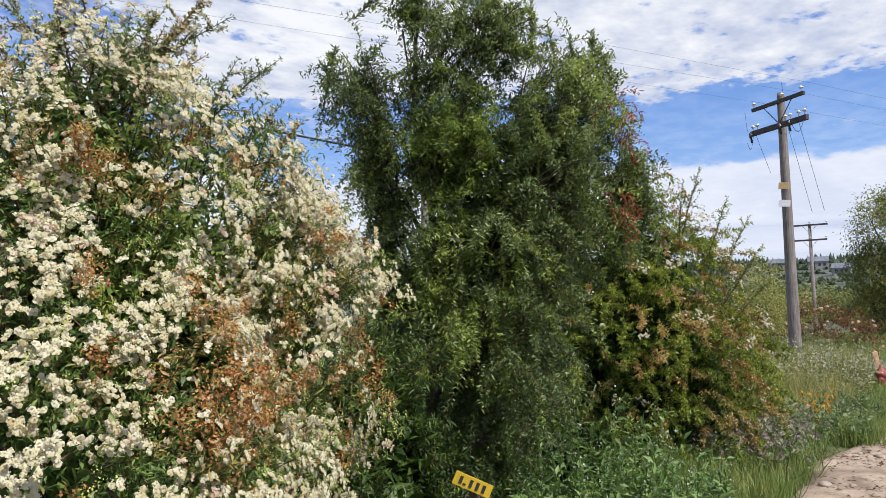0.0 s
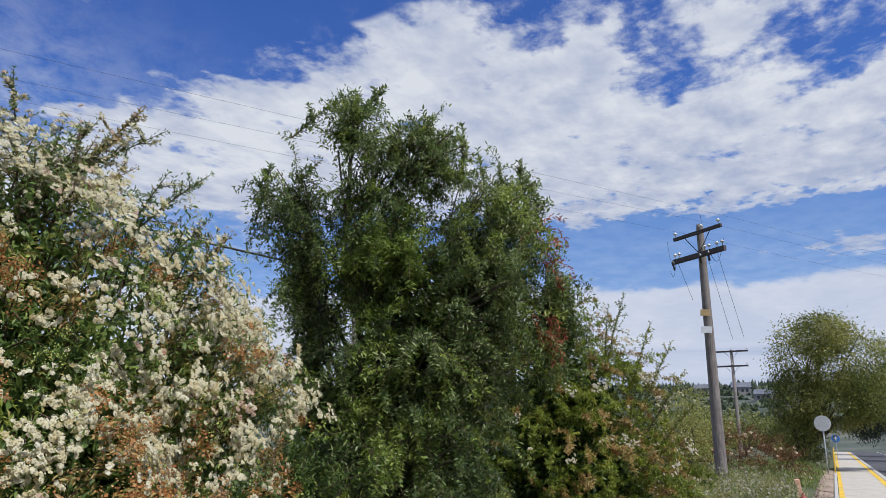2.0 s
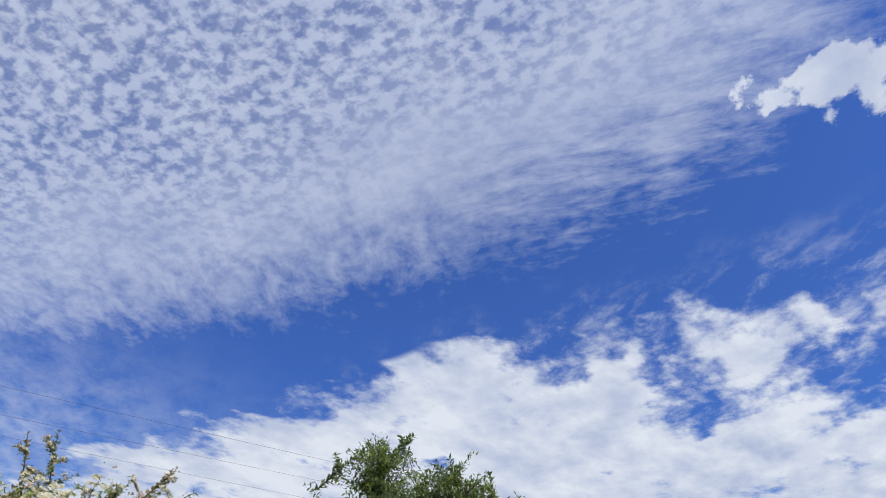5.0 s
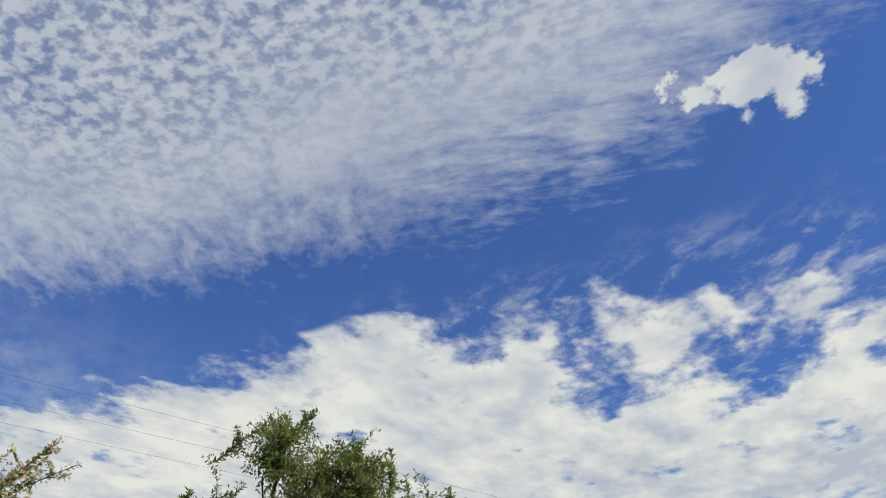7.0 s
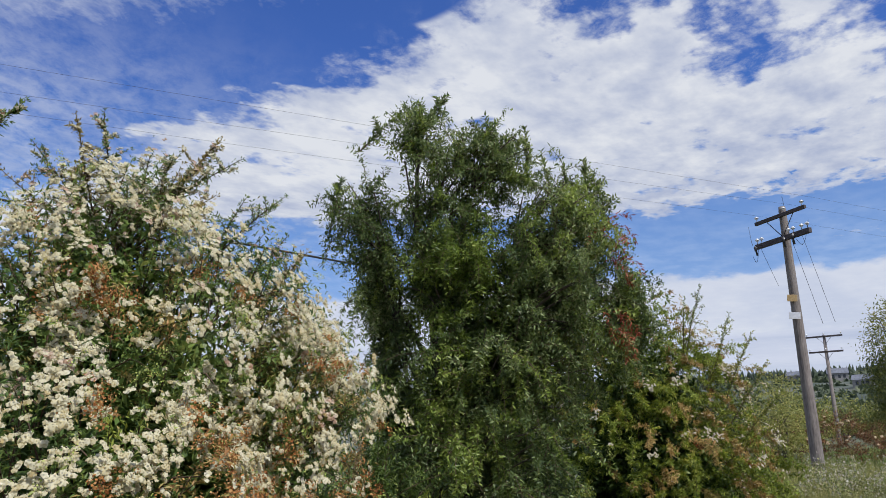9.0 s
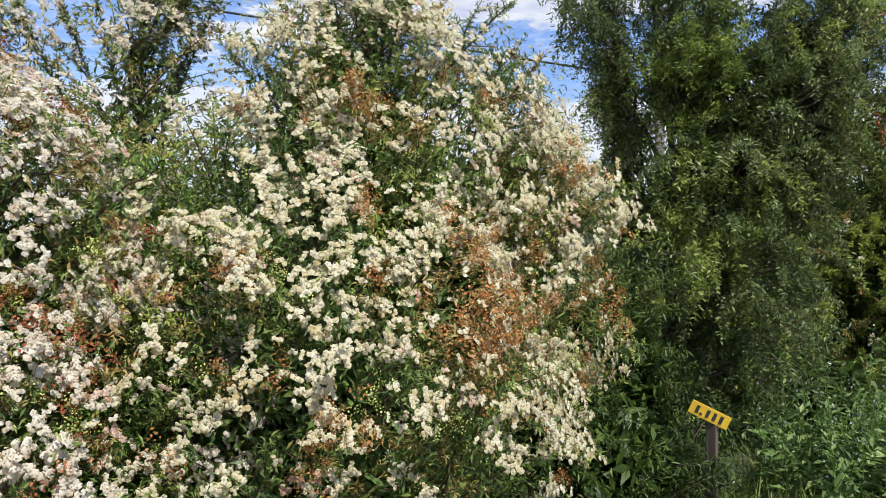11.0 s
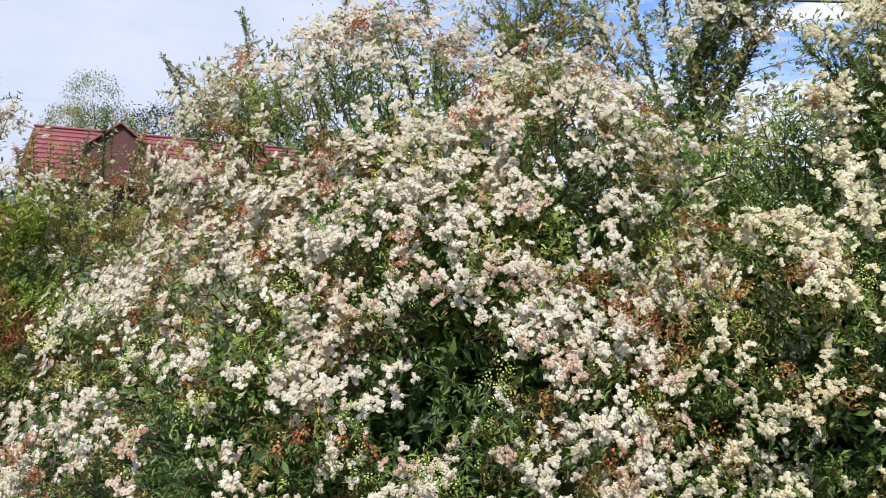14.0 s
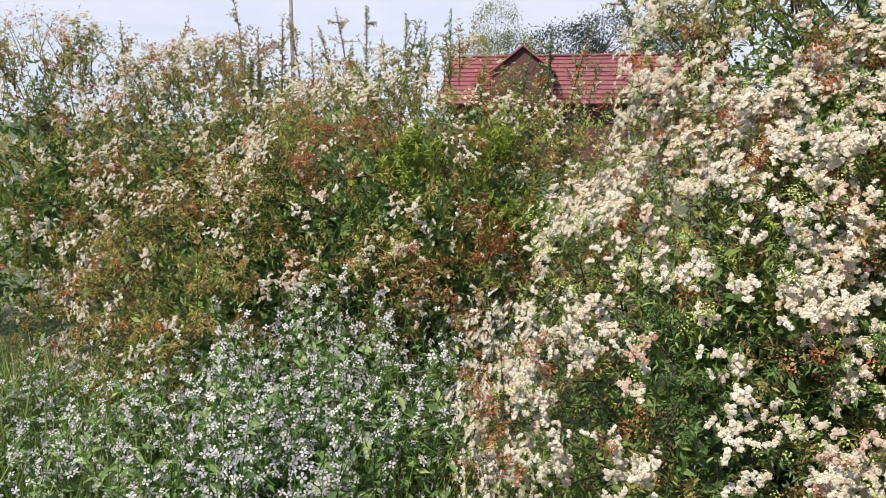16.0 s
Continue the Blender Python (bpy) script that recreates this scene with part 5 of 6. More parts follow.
def utility_pole():
    root = thing("utility_pole", "weathered wooden utility pole with two dark crossarms", "pole", (-3.58, 26.88, 0.1), "utility poles")
    root.rotation_euler = (0, 0, math.atan2(ARM[1], ARM[0]))
    bm = bmesh.new()
    lathe(bm, [(0.2, -0.3), (0.195, 0.6), (0.17, 3.0), (0.145, 6.0), (0.12, 8.6), (0.105, 8.74)], 10)
    part("shaft", bm, POLE_WOOD, root, "grey weathered timber shaft", True)
    arm_piece(root, 8.42, 1.1, -0.16)
    arm_piece(root, 7.62, 1.18, -0.17, 0.085)
    for s in (-1, 1):
        brace(root, (0.6 * s, -0.16, 8.38), (0.05 * s, -0.13, 7.75))
    for x in (-1.02, 0.2, 0.98):
        insulator(root, (x, -0.16, 8.56))
    for x in (-1.1, -0.9, 0.3, 0.5, 0.85, 1.08):
        insulator(root, (x, -0.17, 7.8))
    for x in (-1.1, 0.16, 0.55):
        bm = bmesh.new()
        lathe(bm, [(0.02, -0.26), (0.035, -0.24), (0.03, -0.1), (0.045, -0.08), (0.045, 0.05), (0.02, 0.08)], 8, pose(0, 0, 0, 14, 0, 0))
        fuse = part("fuse_cutout", bm, IRON, root, "dark fuse cut-out", True)
        fuse.location = (x, -0.3, 7.55)
        ob = insulator(root, (x, -0.27, 7.5), "fuse_insulator")
        ob.scale = (0.7, 0.7, 1.3)
    for z, mat, w in ((5.62, PLATE_TAN, 0.15), (5.05, PLATE_WHITE, 0.17)):
        bm = bmesh.new()
        box(bm, -w, w, -0.012, 0, -0.11, 0.11, 0.004)
        plate = part("plate", bm, mat, root, "small plate nailed to the pole")
        plate.matrix_basis = pose(0.1, -0.2, z, 0, 6, 45)
    for a, dz, b in (((-1.5, -0.1, 8.45), -0.15, (-1.2, -0.3, 7.7)), ((0.25, -0.16, 8.7), 0.1, (0.25, -0.2, 9.0)), ((1.18, -0.2, 7.95), -0.55, (0.62, -0.3, 7.6)), ((-1.2, -0.35, 7.3), -0.35, (-0.95, -0.3, 7.55))):
        u = np.linspace(0, 1, 10)[:, None]
        pts = (1 - u) * np.array(a) + u * np.array(b) + np.sin(u * np.pi) * [0, 0, dz]
        mesh_part("jumper", *tubes([(pts, np.full(10, 0.008))], 4), CABLE, root)
    for x, lean, low in ((0.95, 0.75, 4.6), (0.5, 0.75, 4.6), (-0.85, 0.55, 6.1)):
        brace(root, (x, -0.3, 7.5), (x + lean, -0.3, low), 0.006, CABLE, "drop_wire")
    return root


utility_pole()


def far_pole(label, at, height, heading, arms, lean=0.0):
    root = thing("utility_pole", label, "pole", at, "utility poles")
    root.rotation_euler = (0, lean, heading)
    bm = bmesh.new()
    lathe(bm, [(0.16, -0.3), (0.15, 1.0), (0.1, height)], 9)
    part("shaft", bm, POLE_WOOD, root, "", True)
    for z, half in arms:
        arm_piece(root, z, half, -0.13)
        for s in (-1, 1):
            brace(root, (0.5 * s, -0.13, z - 0.02), (0.04 * s, -0.12, z - 0.55), 0.012)
        for x in (-half + 0.08, 0.0, half - 0.08):
            insulator(root, (x, -0.13, z + 0.14))
    return root


far_pole("distant wooden utility pole with two crossarms", (-6.4, 61, 0.2), 7.95, 0.0, [(7.85, 1.2), (6.75, 1.12)])
far_pole("wooden utility pole with one crossarm behind the hedge", (-40.2, -29.3, 0.1), 10.45, math.atan2(ARM[1], ARM[0]) - 0.3, [(10.25, 1.7)])


def line_wire(name, label, a, b, sag, r, category="wire"):
    u = np.linspace(0, 1, 40)[:, None]
    pts = (1 - u) * np.array(a, float) + u * np.array(b, float) - 4 * sag * u * (1 - u) * np.array([0, 0, 1.0])
    tagged(mesh_part(name, *tubes([(pts, np.full(40, r))], 5), CABLE), label, category, "overhead lines")


POLE_AT, POLE_BACK, POLE_ON = np.array([-3.58, 26.88, 0]), np.array([-40.72, -29.45, 0]), np.array([13.5, 51.5, 0])
for off, back in ((-1.15, -1.5), (0.25, -0.9), (1.1, 1.6)):
    here = POLE_AT + ARM * off + [0.1, 0.1, 8.85]
    line_wire("power_line", "thin bare overhead power line", POLE_BACK + ARM * back + [0, 0, 10.45], here, 0.25, 0.0028)
    line_wire("power_line", "thin bare overhead power line", here, POLE_ON + ARM * off + [0, 0, 8.6], 0.3, 0.0028)
far_pole("slim wooden service post behind the tree", (-10.6, 16.2, 0.2), 5.6, 0.4, [])
line_wire("service_cable", "thick black overhead service cable", (-10.6, 16.2, 5.62), POLE_BACK + [0, 0, 12.0], 0.1, 0.028, "cable")


# ---------- the plate by the tree ----------
def number_plate():
    root = thing("marker_plate", "small yellow marker plate with dark marks on a stake", "plate", (-1.98, 3.32, 0))
    bm = bmesh.new()
    box(bm, -0.025, 0.025, 0.006, 0.03, 0, 0.86, 0.003)
    part("stake", bm, BARK, root, "dark wooden stake")
    bm = bmesh.new()
    box(bm, -0.088, 0.088, -0.003, 0.003, -0.03, 0.03, 0.0015)
    plate = part("plate", bm, PLATE_YELLOW, root, "yellow enamel plate")
    plate.matrix_basis = pose(0, -0.004, 0.86, 0, 24, 31)
    for k, x in enumerate((-0.055, -0.035, -0.008, 0.022, 0.052)):
        bm = bmesh.new()
        box(bm, x - 0.007, x + 0.007, -0.0065, -0.0035, -0.017, 0.017 if k != 1 else -0.009)
        part("mark", bm, BLACK_PAINT, plate)


number_plate()


# ---------- house behind the hedge ----------
def red_roof_house():
    root = thing("house", "low house with a ribbed red metal roof and a small gable", "house", (-31.95, -8.61, -0.1))
    root.rotation_euler = (0, 0, radians(106))
    # local x runs along the ridge, local -y faces the road side
    half, ridge, eave, depth = 5.6, 4.4, 2.35, 3.4
    bm = bmesh.new()
    box(bm, -half + 0.3, half - 0.3, -depth + 0.5, depth - 0.5, 0, eave + 0.1)
    part("wall", bm, HOUSE_WALL, root, "reddish boarded walls")
    for side in (-1, 1):
        slope = math.hypot(depth, ridge - eave)
        tilt = math.degrees(math.atan2(ridge - eave, depth)) * -side
        roof = tagged(new("roof"), "ribbed red metal roof")
        roof.parent = root
        roof.matrix_basis = pose(0, side * depth / 2, (ridge + eave) / 2, tilt)
        courses = 11
        w = slope / courses
        bm = bmesh.new()
        box(bm, -half, half, -w * 0.52, w * 0.52, -0.03, 0.03, 0.008, pose(0, 0, 0, 9 * side, 0, 0))
        first = part("roof_sheet", bm, ROOF_RED, roof)
        for k in range(courses):
            ob = first if k == 0 else new("roof_sheet", first.data)
            ob.parent, ob.location = roof, (0, -slope / 2 + w * (k + 0.5), 0)
    bm = bmesh.new()
    box(bm, -half - 0.02, half + 0.02, -0.16, 0.16, ridge - 0.02, ridge + 0.07, 0.03)
    part("ridge_cap", bm, ROOF_RED, root)
    # the small gable over the door
    g = 1.15
    for side in (-1, 1):
        bm = bmesh.new()
        box(bm, 0, 1.54, -1.75, 1.75, -0.03, 0.03, 0.01)
        ob = part("gable_roof", bm, ROOF_RED, root, "red gable roof")
        ob.matrix_basis = pose(-2.3, -2.1, ridge + 0.08, 0, 0, 0) @ (pose(0, 0, 0, 0, 38, 0) if side > 0 else pose(0, 0, 0, 0, 180 - 38, 0))
    bm = bmesh.new()
    v = [bm.verts.new(p) for p in ((-2.3 - g, -3.7, 2.3), (g - 2.3, -3.7, 2.3), (g - 2.3, -3.7, 3.4), (-2.3, -3.7, ridge), (-2.3 - g, -3.7, 3.4))]
    f = bm.faces.new(v)
    ext = bmesh.ops.extrude_face_region(bm, geom=[f])["geom"]
    bmesh.ops.translate(bm, verts=[e for e in ext if isinstance(e, bmesh.types.BMVert)], vec=(0, 0.15, 0))
    bmesh.ops.recalc_face_normals(bm, faces=bm.faces[:])
    part("gable_wall", bm, HOUSE_WALL, root, "reddish boarded gable")
    for x in (-3.0, 2.2):
        bm = bmesh.new()
        box(bm, x - 0.5, x + 0.5, -2.96, -2.88, 0.9, 2.0, 0.01)
        win = part("window", bm, PLASTER, root, "pale framed window")
        bm = bmesh.new()
        box(bm, x - 0.42, x + 0.42, -2.975, -2.962, 0.98, 1.92)
        part("pane", bm, GLASS_DARK, win)


red_roof_house()


# ---------- larger trees ----------
def broad_tree(label, at, seed, lumps, leaves, size, mat, trunk_r=0.2, group="roadside trees", droop=0.3, stems=()):
    """A broad tree: forked trunk, limbs into each lump of the crown, and clumps of leaves on many small twigs."""
    root = thing("tree", label, "tree", (0, 0, 0), group)
    rng = np.random.default_rng(seed)
    at = np.array(at, float)
    P = Plant(seed)
    low = min(l[2] - l[5] for l in lumps)
    fork = at + [0, 0, max(0.6, low * 0.8)]
    u = np.linspace(0, 1, 7)[:, None]
    mesh_part("trunk", *tubes([((1 - u) * (at - [0, 0, 0.2]) + u * fork, np.linspace(trunk_r, trunk_r * 0.75, 7))], 10), BARK, root, smooth_shade=True)
    limbs = []
    per = leaves // len(lumps)
    for l in lumps:
        heart, r = np.array(l[:3]), np.array(l[3:])
        limbs.append(((1 - u) * (fork - [0, 0, 0.1]) + u * heart + np.sin(u * np.pi) * rng.normal(0, 0.15, 3), np.linspace(trunk_r * 0.6, trunk_r * 0.12, 7)))
        for _ in range(5):
            end = heart + r * unit(rng.normal(0, 1, 3)) * 0.8
            mid = (1 - u) * (fork * 0.3 + heart * 0.7) + u * end
            limbs.append((mid, np.linspace(trunk_r * 0.2, trunk_r * 0.05, 7)))
        made = 0
        while made < per:
            d = unit(rng.normal(0, 1, 3))
            p = heart + r * d * rng.uniform(0.55, 1.0) ** 0.5 * (1 + 0.28 * rough(heart + d * 2, 1.4))
            n = int(rng.integers(9, 20))
            q = p + rng.normal(0, 1, (n, 3)) * size * [1.5, 1.5, 1.1]
            along = unit(d * 0.6 + rng.normal(0, 0.7, (n, 3)) - [0, 0, droop])
            P.leaf("leaf", q, along, unit(rng.normal(0, 0.6, (n, 3)) + [0, 0, 1]), size * rng.uniform(0.7, 1.3, n))
            made += n
    mesh_part("limb", *tubes(limbs, 6), BARK, root, smooth_shade=True, kind="stuff")
    P.build(root, {"leaf": ("crown", SMALL_LEAF if size < 0.3 else LEAF, mat, "")}, {})
    return root


broad_tree("large light green roadside tree with a dense drooping crown", (-2.0, 47.5, 0.2), 41,
    [(-1.0, 47.2, 6.0, 2.1, 1.9, 2.3), (0.7, 47.0, 5.5, 2.3, 1.9, 2.2), (-1.8, 47.3, 3.9, 1.4, 1.6, 1.6), (1.8, 47, 4.0, 1.8, 1.7, 1.5), (0.1, 47, 3.4, 1.8, 1.7, 1.3), (-0.2, 47.3, 7.2, 1.5, 1.4, 1.2), (-2.0, 47.0, 1.5, 1.2, 1.2, 1.4)], 46000, 0.17, FAR_LEAF, 0.3)
broad_tree("large light green roadside tree beyond the first", (3.3, 50, 0), 42,
    [(2.6, 50, 5.0, 2.0, 2.0, 2.2), (4.2, 50, 4.6, 2.0, 2.0, 2.0)], 14000, 0.16, FAR_LEAF, 0.25)
broad_tree("dark tall tree beside the road", (9.8, 74, 0), 43,
    [(8.6, 74, 10.5, 2.3, 2.3, 3.0), (8.4, 74, 6.5, 3.0, 2.6, 2.6), (9.5, 74, 3.4, 3.2, 2.6, 2.2)], 14000, 0.24, CONIFER_LEAF, 0.35)
broad_tree("dark tree over the far bend of the road", (6.0, 96, 0), 44,
    [(5.5, 96, 5.2, 3.4, 2.6, 2.6), (3.4, 98, 3.8, 2.2, 2.4, 1.9)], 9000, 0.3, CONIFER_LEAF, 0.3)
broad_tree("dark round-crowned tree behind the red roof", (-43, -12.4, 0), 45,
    [(-43, -12.7, 5.5, 2.0, 2.4, 1.5), (-44, -10.2, 6.0, 2.2, 2.5, 1.7), (-43.5, -15.2, 4.5, 2, 2.0, 1.1), (-44.5, -7.4, 5.2, 2.0, 2.0, 1.6)], 22000, 0.17, CONIFER_LEAF, 0.25, "trees behind the house")
broad_tree("airy grey-green young tree behind the red roof", (-40, -15.7, 0), 46,
    [(-40, -15.7, 6.7, 1.2, 1.3, 1.5), (-40.2, -16.9, 5.4, 1.1, 1.0, 0.9), (-40, -14.5, 5.4, 1.0, 1.0, 1.1)], 9000, 0.12, FAR_LEAF, 0.1, "trees behind the house")
broad_tree("green garden tree behind the verge", (-7.0, 44, 0.3), 47, [(-6.3, 44, 1.9, 1.5, 1.5, 1.3), (-7.6, 45, 2.2, 1.7, 1.6, 1.6)], 7000, 0.14, FAR_LEAF, 0.14, "garden trees")
broad_tree("green garden tree with a rounded crown", (-6.9, 70, 0.3), 48, [(-7.0, 70, 2.6, 1.7, 1.8, 1.6), (-5.4, 71, 2.2, 1.5, 1.5, 1.2), (-9.0, 72, 2.0, 1.8, 1.5, 1.2), (-3.9, 70, 1.8, 1.2, 1.2, 0.9)], 8000, 0.24, FAR_LEAF, 0.14, "garden trees")
broad_tree("bright green garden tree beside the hedge end", (-4.9, 29.5, 0.3), 49, [(-4.85, 29.5, 2.2, 0.8, 1.0, 1.4), (-5.3, 29.8, 1.4, 1.1, 1.1, 1.1)], 6500, 0.1, FAR_LEAF, 0.1, "garden trees")


def far_woods():
    """Small ragged trees along the skyline of the far hill."""
    rng = np.random.default_rng(51)
    pieces = []
    for _ in range(1500):
        a, r = math.radians(rng.uniform(-9, 24)), rng.uniform(430, 640)
        x, y = -r * math.sin(a), r * math.cos(a)
        z = ground_height(x, y)
        h, w = rng.uniform(2.5, 6.0), rng.uniform(0.8, 1.9)
        ang = np.linspace(0, 2 * np.pi, 5, endpoint=False)
        rings = [np.stack([x + w * k * np.cos(ang) * rng.uniform(0.6, 1.3, 5), y + w * k * np.sin(ang) * rng.uniform(0.6, 1.3, 5), z + h * t + rng.normal(0, 0.2, 5)], 1) for k, t in ((0.8, 0.0), (0.9, 0.4))]
        v = np.concatenate([*rings, [[x + rng.normal(0, 0.4), y, z + h]]])
        f = []
        for k in range(5):
            f += [(k, (k + 1) % 5, 5 + (k + 1) % 5), (k, 5 + (k + 1) % 5, 5 + k), (5 + k, 5 + (k + 1) % 5, 10)]
        pieces.append((v, np.array(f)))
    tagged(mesh_part("far_woods", *several(pieces), CONIFER_LEAF), "dark woods on the distant hill", "woods", kind="stuff")
    form = several([scatter(leaf_form(0.8, 0.1, 0.2), np.zeros((14, 3)), unit(rng.normal(0, 1, (14, 3)) + [0, 0, 0.7]), rng.normal(0, 1, (14, 3)), rng.uniform(0.7, 1.2, 14))])
    a, r = np.radians(rng.uniform(-10, 24, 1800)), rng.uniform(115, 470, 1800)
    xy = np.stack([-r * np.sin(a), r * np.cos(a)], 1)
    xy = xy[(xy[:, 0] < -9) | (xy[:, 0] > 14)]
    pos = np.array([(x, y, ground_height(x, y) - 0.2) for x, y in xy])
    n = len(pos)
    tagged(mesh_part("hill_scrub", *scatter(form, pos, unit(rng.normal(0, 0.3, (n, 3)) + [1, 0, 0]), unit(rng.normal(0, 0.1, (n, 3)) + [0, 0, 1]), rng.uniform(1.2, 3.2, n)), SCRUB_LEAF), "scrub and small trees over the far hillside", "scrub", kind="stuff")


far_woods()


def hill_house(x, y, w, d, h, turn, roof_mat, label):
    z = ground_height(x, y)
    root = thing("house", label, "house", (x, y, z), "houses on the hill")
    root.rotation_euler = (0, 0, radians(turn))
    bm = bmesh.new()
    box(bm, -w, w, -d, d, -2, h)
    part("wall", bm, PLASTER, root)
    bm = bmesh.new()
    pts = [(-w - 0.4, -d - 0.4, h), (w + 0.4, -d - 0.4, h), (w + 0.4, 0, h + d * 0.7), (-w - 0.4, 0, h + d * 0.7), (-w - 0.4, d + 0.4, h), (w + 0.4, d + 0.4, h)]
    v = [bm.verts.new(p) for p in pts]
    for f in ((0, 1, 2, 3), (3, 2, 5, 4), (0, 3, 4), (1, 5, 2), (0, 4, 5, 1)):
        bm.faces.new([v[k] for k in f])
    part("roof", bm, roof_mat, root, "pale sheet roof")
    for k in (-0.5, 0.1, 0.6):
        bm = bmesh.new()
        box(bm, w * k - 0.5, w * k + 0.5, -d - 0.05, -d + 0.05, h * 0.35, h * 0.8)
        part("window", bm, GLASS_DARK, root)


hill_house(-36, 380, 4.0, 3.5, 3.2, 8, GREY_ROOF, "pale house with a grey roof on the hillside")
hill_house(-23, 330, 3.2, 3.0, 2.8, -6, GREY_ROOF, "small pale house with a grey sheet roof")
hill_house(-12, 390, 4.0, 3.5, 3.0, 12, GREY_ROOF, "far grey-roofed house at the top of the road")
hill_house(-55, 400, 4.5, 3.0, 2.6, -4, GREY_ROOF, "far low house near the skyline")


# ---------- along the road ----------
def round_sign():
    root = thing("road_sign", "round road sign seen from its bare grey back", "sign", (-0.66, 41.95, 0))
    bm = bmesh.new()
    lathe(bm, [(0.03, -0.2), (0.03, 2.7)], 10)
    part("post", bm, STEEL, root, "galvanised steel post", True)
    bm = bmesh.new()
    lathe(bm, [(0.36, -0.008), (0.372, 0.0), (0.36, 0.008)], 28, pose(0, -0.045, 2.36, 90, 0, 0))
    part("disc", bm, STEEL, root, "bare grey metal disc")


def blue_sign():
    root = thing("road_sign", "low round blue road sign with a white arrow", "sign", (-0.12, 70.4, 0))
    bm = bmesh.new()
    lathe(bm, [(0.03, -0.2), (0.03, 1.5)], 8)
    part("post", bm, STEEL, root)
    bm = bmesh.new()
    lathe(bm, [(0.3, -0.01), (0.31, 0.0), (0.3, 0.01)], 24, pose(0, -0.045, 1.7, 90, 0, 0))
    disc = part("disc", bm, BLUE_PAINT, root, "blue disc")
    bm = bmesh.new()
    v = [bm.verts.new(p) for p in ((-0.05, -0.06, 1.52), (0.05, -0.06, 1.52), (0.05, -0.06, 1.7), (0.15, -0.06, 1.7), (0, -0.06, 1.88), (-0.15, -0.06, 1.7), (-0.05, -0.06, 1.7))]
    bm.faces.new(v)
    part("arrow", bm, WHITE_LINE, disc, "white arrow")


def guard_rail():
    root = thing("guard_rail", "yellow painted tube guard rail beside the pavement", "railing", (-0.36, 44, 0))
    for k in range(14):
        bm = bmesh.new()
        lathe(bm, [(0.03, -0.1), (0.03, 0.98), (0.02, 1.0)], 8)
        ob = part("post", bm, YELLOW, root)
        ob.location = (0, k * 2.0, 0)
    for z in (0.5, 0.96):
        mesh_part("rail", *tubes([(np.array([(0, 0, z), (0, 26, z)]), [0.028, 0.028])], 8), YELLOW, root)


def hydrant():
    root = thing("fire_hydrant", "faded red fire hydrant half hidden in weeds", "hydrant", (-0.93, 17.9, -0.06))
    root.scale = (0.85, 0.85, 0.95)
    bm = bmesh.new()
    lathe(bm, [(0.16, 0), (0.16, 0.05), (0.11, 0.06), (0.1, 0.4), (0.13, 0.42), (0.13, 0.47), (0.11, 0.5), (0.07, 0.57), (0.03, 0.6), (0.03, 0.65)], 14)
    part("barrel", bm, RED_PAINT, root, "", True)
    for a in (0, 90, 180):
        bm = bmesh.new()
        lathe(bm, [(0.055, 0.08), (0.055, 0.16), (0.07, 0.165), (0.07, 0.2), (0.03, 0.21)], 10, pose(0, 0, 0.33, 0, 90, a - 90))
        part("outlet_cap", bm, BLACK_PAINT if a == 90 else RED_PAINT, root, "", True)


def marker_post():
    root = thing("marker_post", "leaning broken pale orange marker post", "post", (-0.95, 18.6, 0))
    bm = bmesh.new()
    box(bm, -0.05, 0.05, -0.03, 0.03, -0.1, 0.8, 0.01)
    ob = part("board", bm, ORANGE_PAINT, root)
    ob.rotation_euler = (0.1, -0.14, 0.2)


round_sign()
blue_sign()
guard_rail()
hydrant()
marker_post()


def rail_fence():
    root = thing("rail_fence", "old brown wooden rail fence behind the pole", "fence", (-9.0, 33, 0.3))
    for k in range(4):
        bm = bmesh.new()
        box(bm, k * 1.6 - 0.05, k * 1.6 + 0.05, -0.05, 0.05, -0.1, 1.3, 0.01)
        part("post", bm, BARK, root)
    for z in (0.5, 0.85, 1.2):
        bm = bmesh.new()
        box(bm, -0.2, 5.0, -0.09, -0.055, z - 0.06, z + 0.06, 0.006)
        part("rail", bm, HOUSE_WALL, root, "weathered reddish rail")


rail_fence()


# ---------- verge plants ----------
def rusty_bush():
    root = thing("rusty_bush", "low rusty-leaved bush dotted with pale roses", "bush")
    P = Plant(61)
    rng = P.rng
    lumps = [(-3.6, 32, 0.8, 1.7, 1.3, 1.2), (-2.3, 31, 0.55, 1.1, 1.0, 0.9), (-4.9, 32, 0.75, 1.2, 1.2, 1.2)]
    pts, nor = lump_points(rng, lumps, 420, face=(0.2, -1, 0))
    for p, n in zip(pts, nor):
        line = bend(rng, p - n * 0.3, n + [0, 0, 0.3] + rng.normal(0, 0.4, 3), rng.uniform(0.4, 0.8), 0.9, 9)
        P.stems.append((line, np.linspace(0.007, 0.002, len(line))))
        P.whorls("leaf" if rng.random() < 0.93 else "green", line, 4, 0.085, jitter=0.03)
        if rng.random() < 0.18:
            P.head("rose", line[-1], n + [0, 0, 0.4], rng.uniform(0.04, 0.065))
    P.build(root, {"leaf": ("leaves", SMALL_LEAF, RUST_LEAF, "rust-coloured leaves"), "green": ("green_leaves", SMALL_LEAF, FAR_LEAF, "")}, {"rose": ("blossom", [dome(rng, floret_form(), 9, 1.0, 1.0)], SALMON, "pale roses")})


rusty_bush()


def in_verge(rng, n, x0, x1, y0, y1):
    return np.stack([rng.uniform(x0, x1, n), rng.uniform(y0, y1, n)], 1)


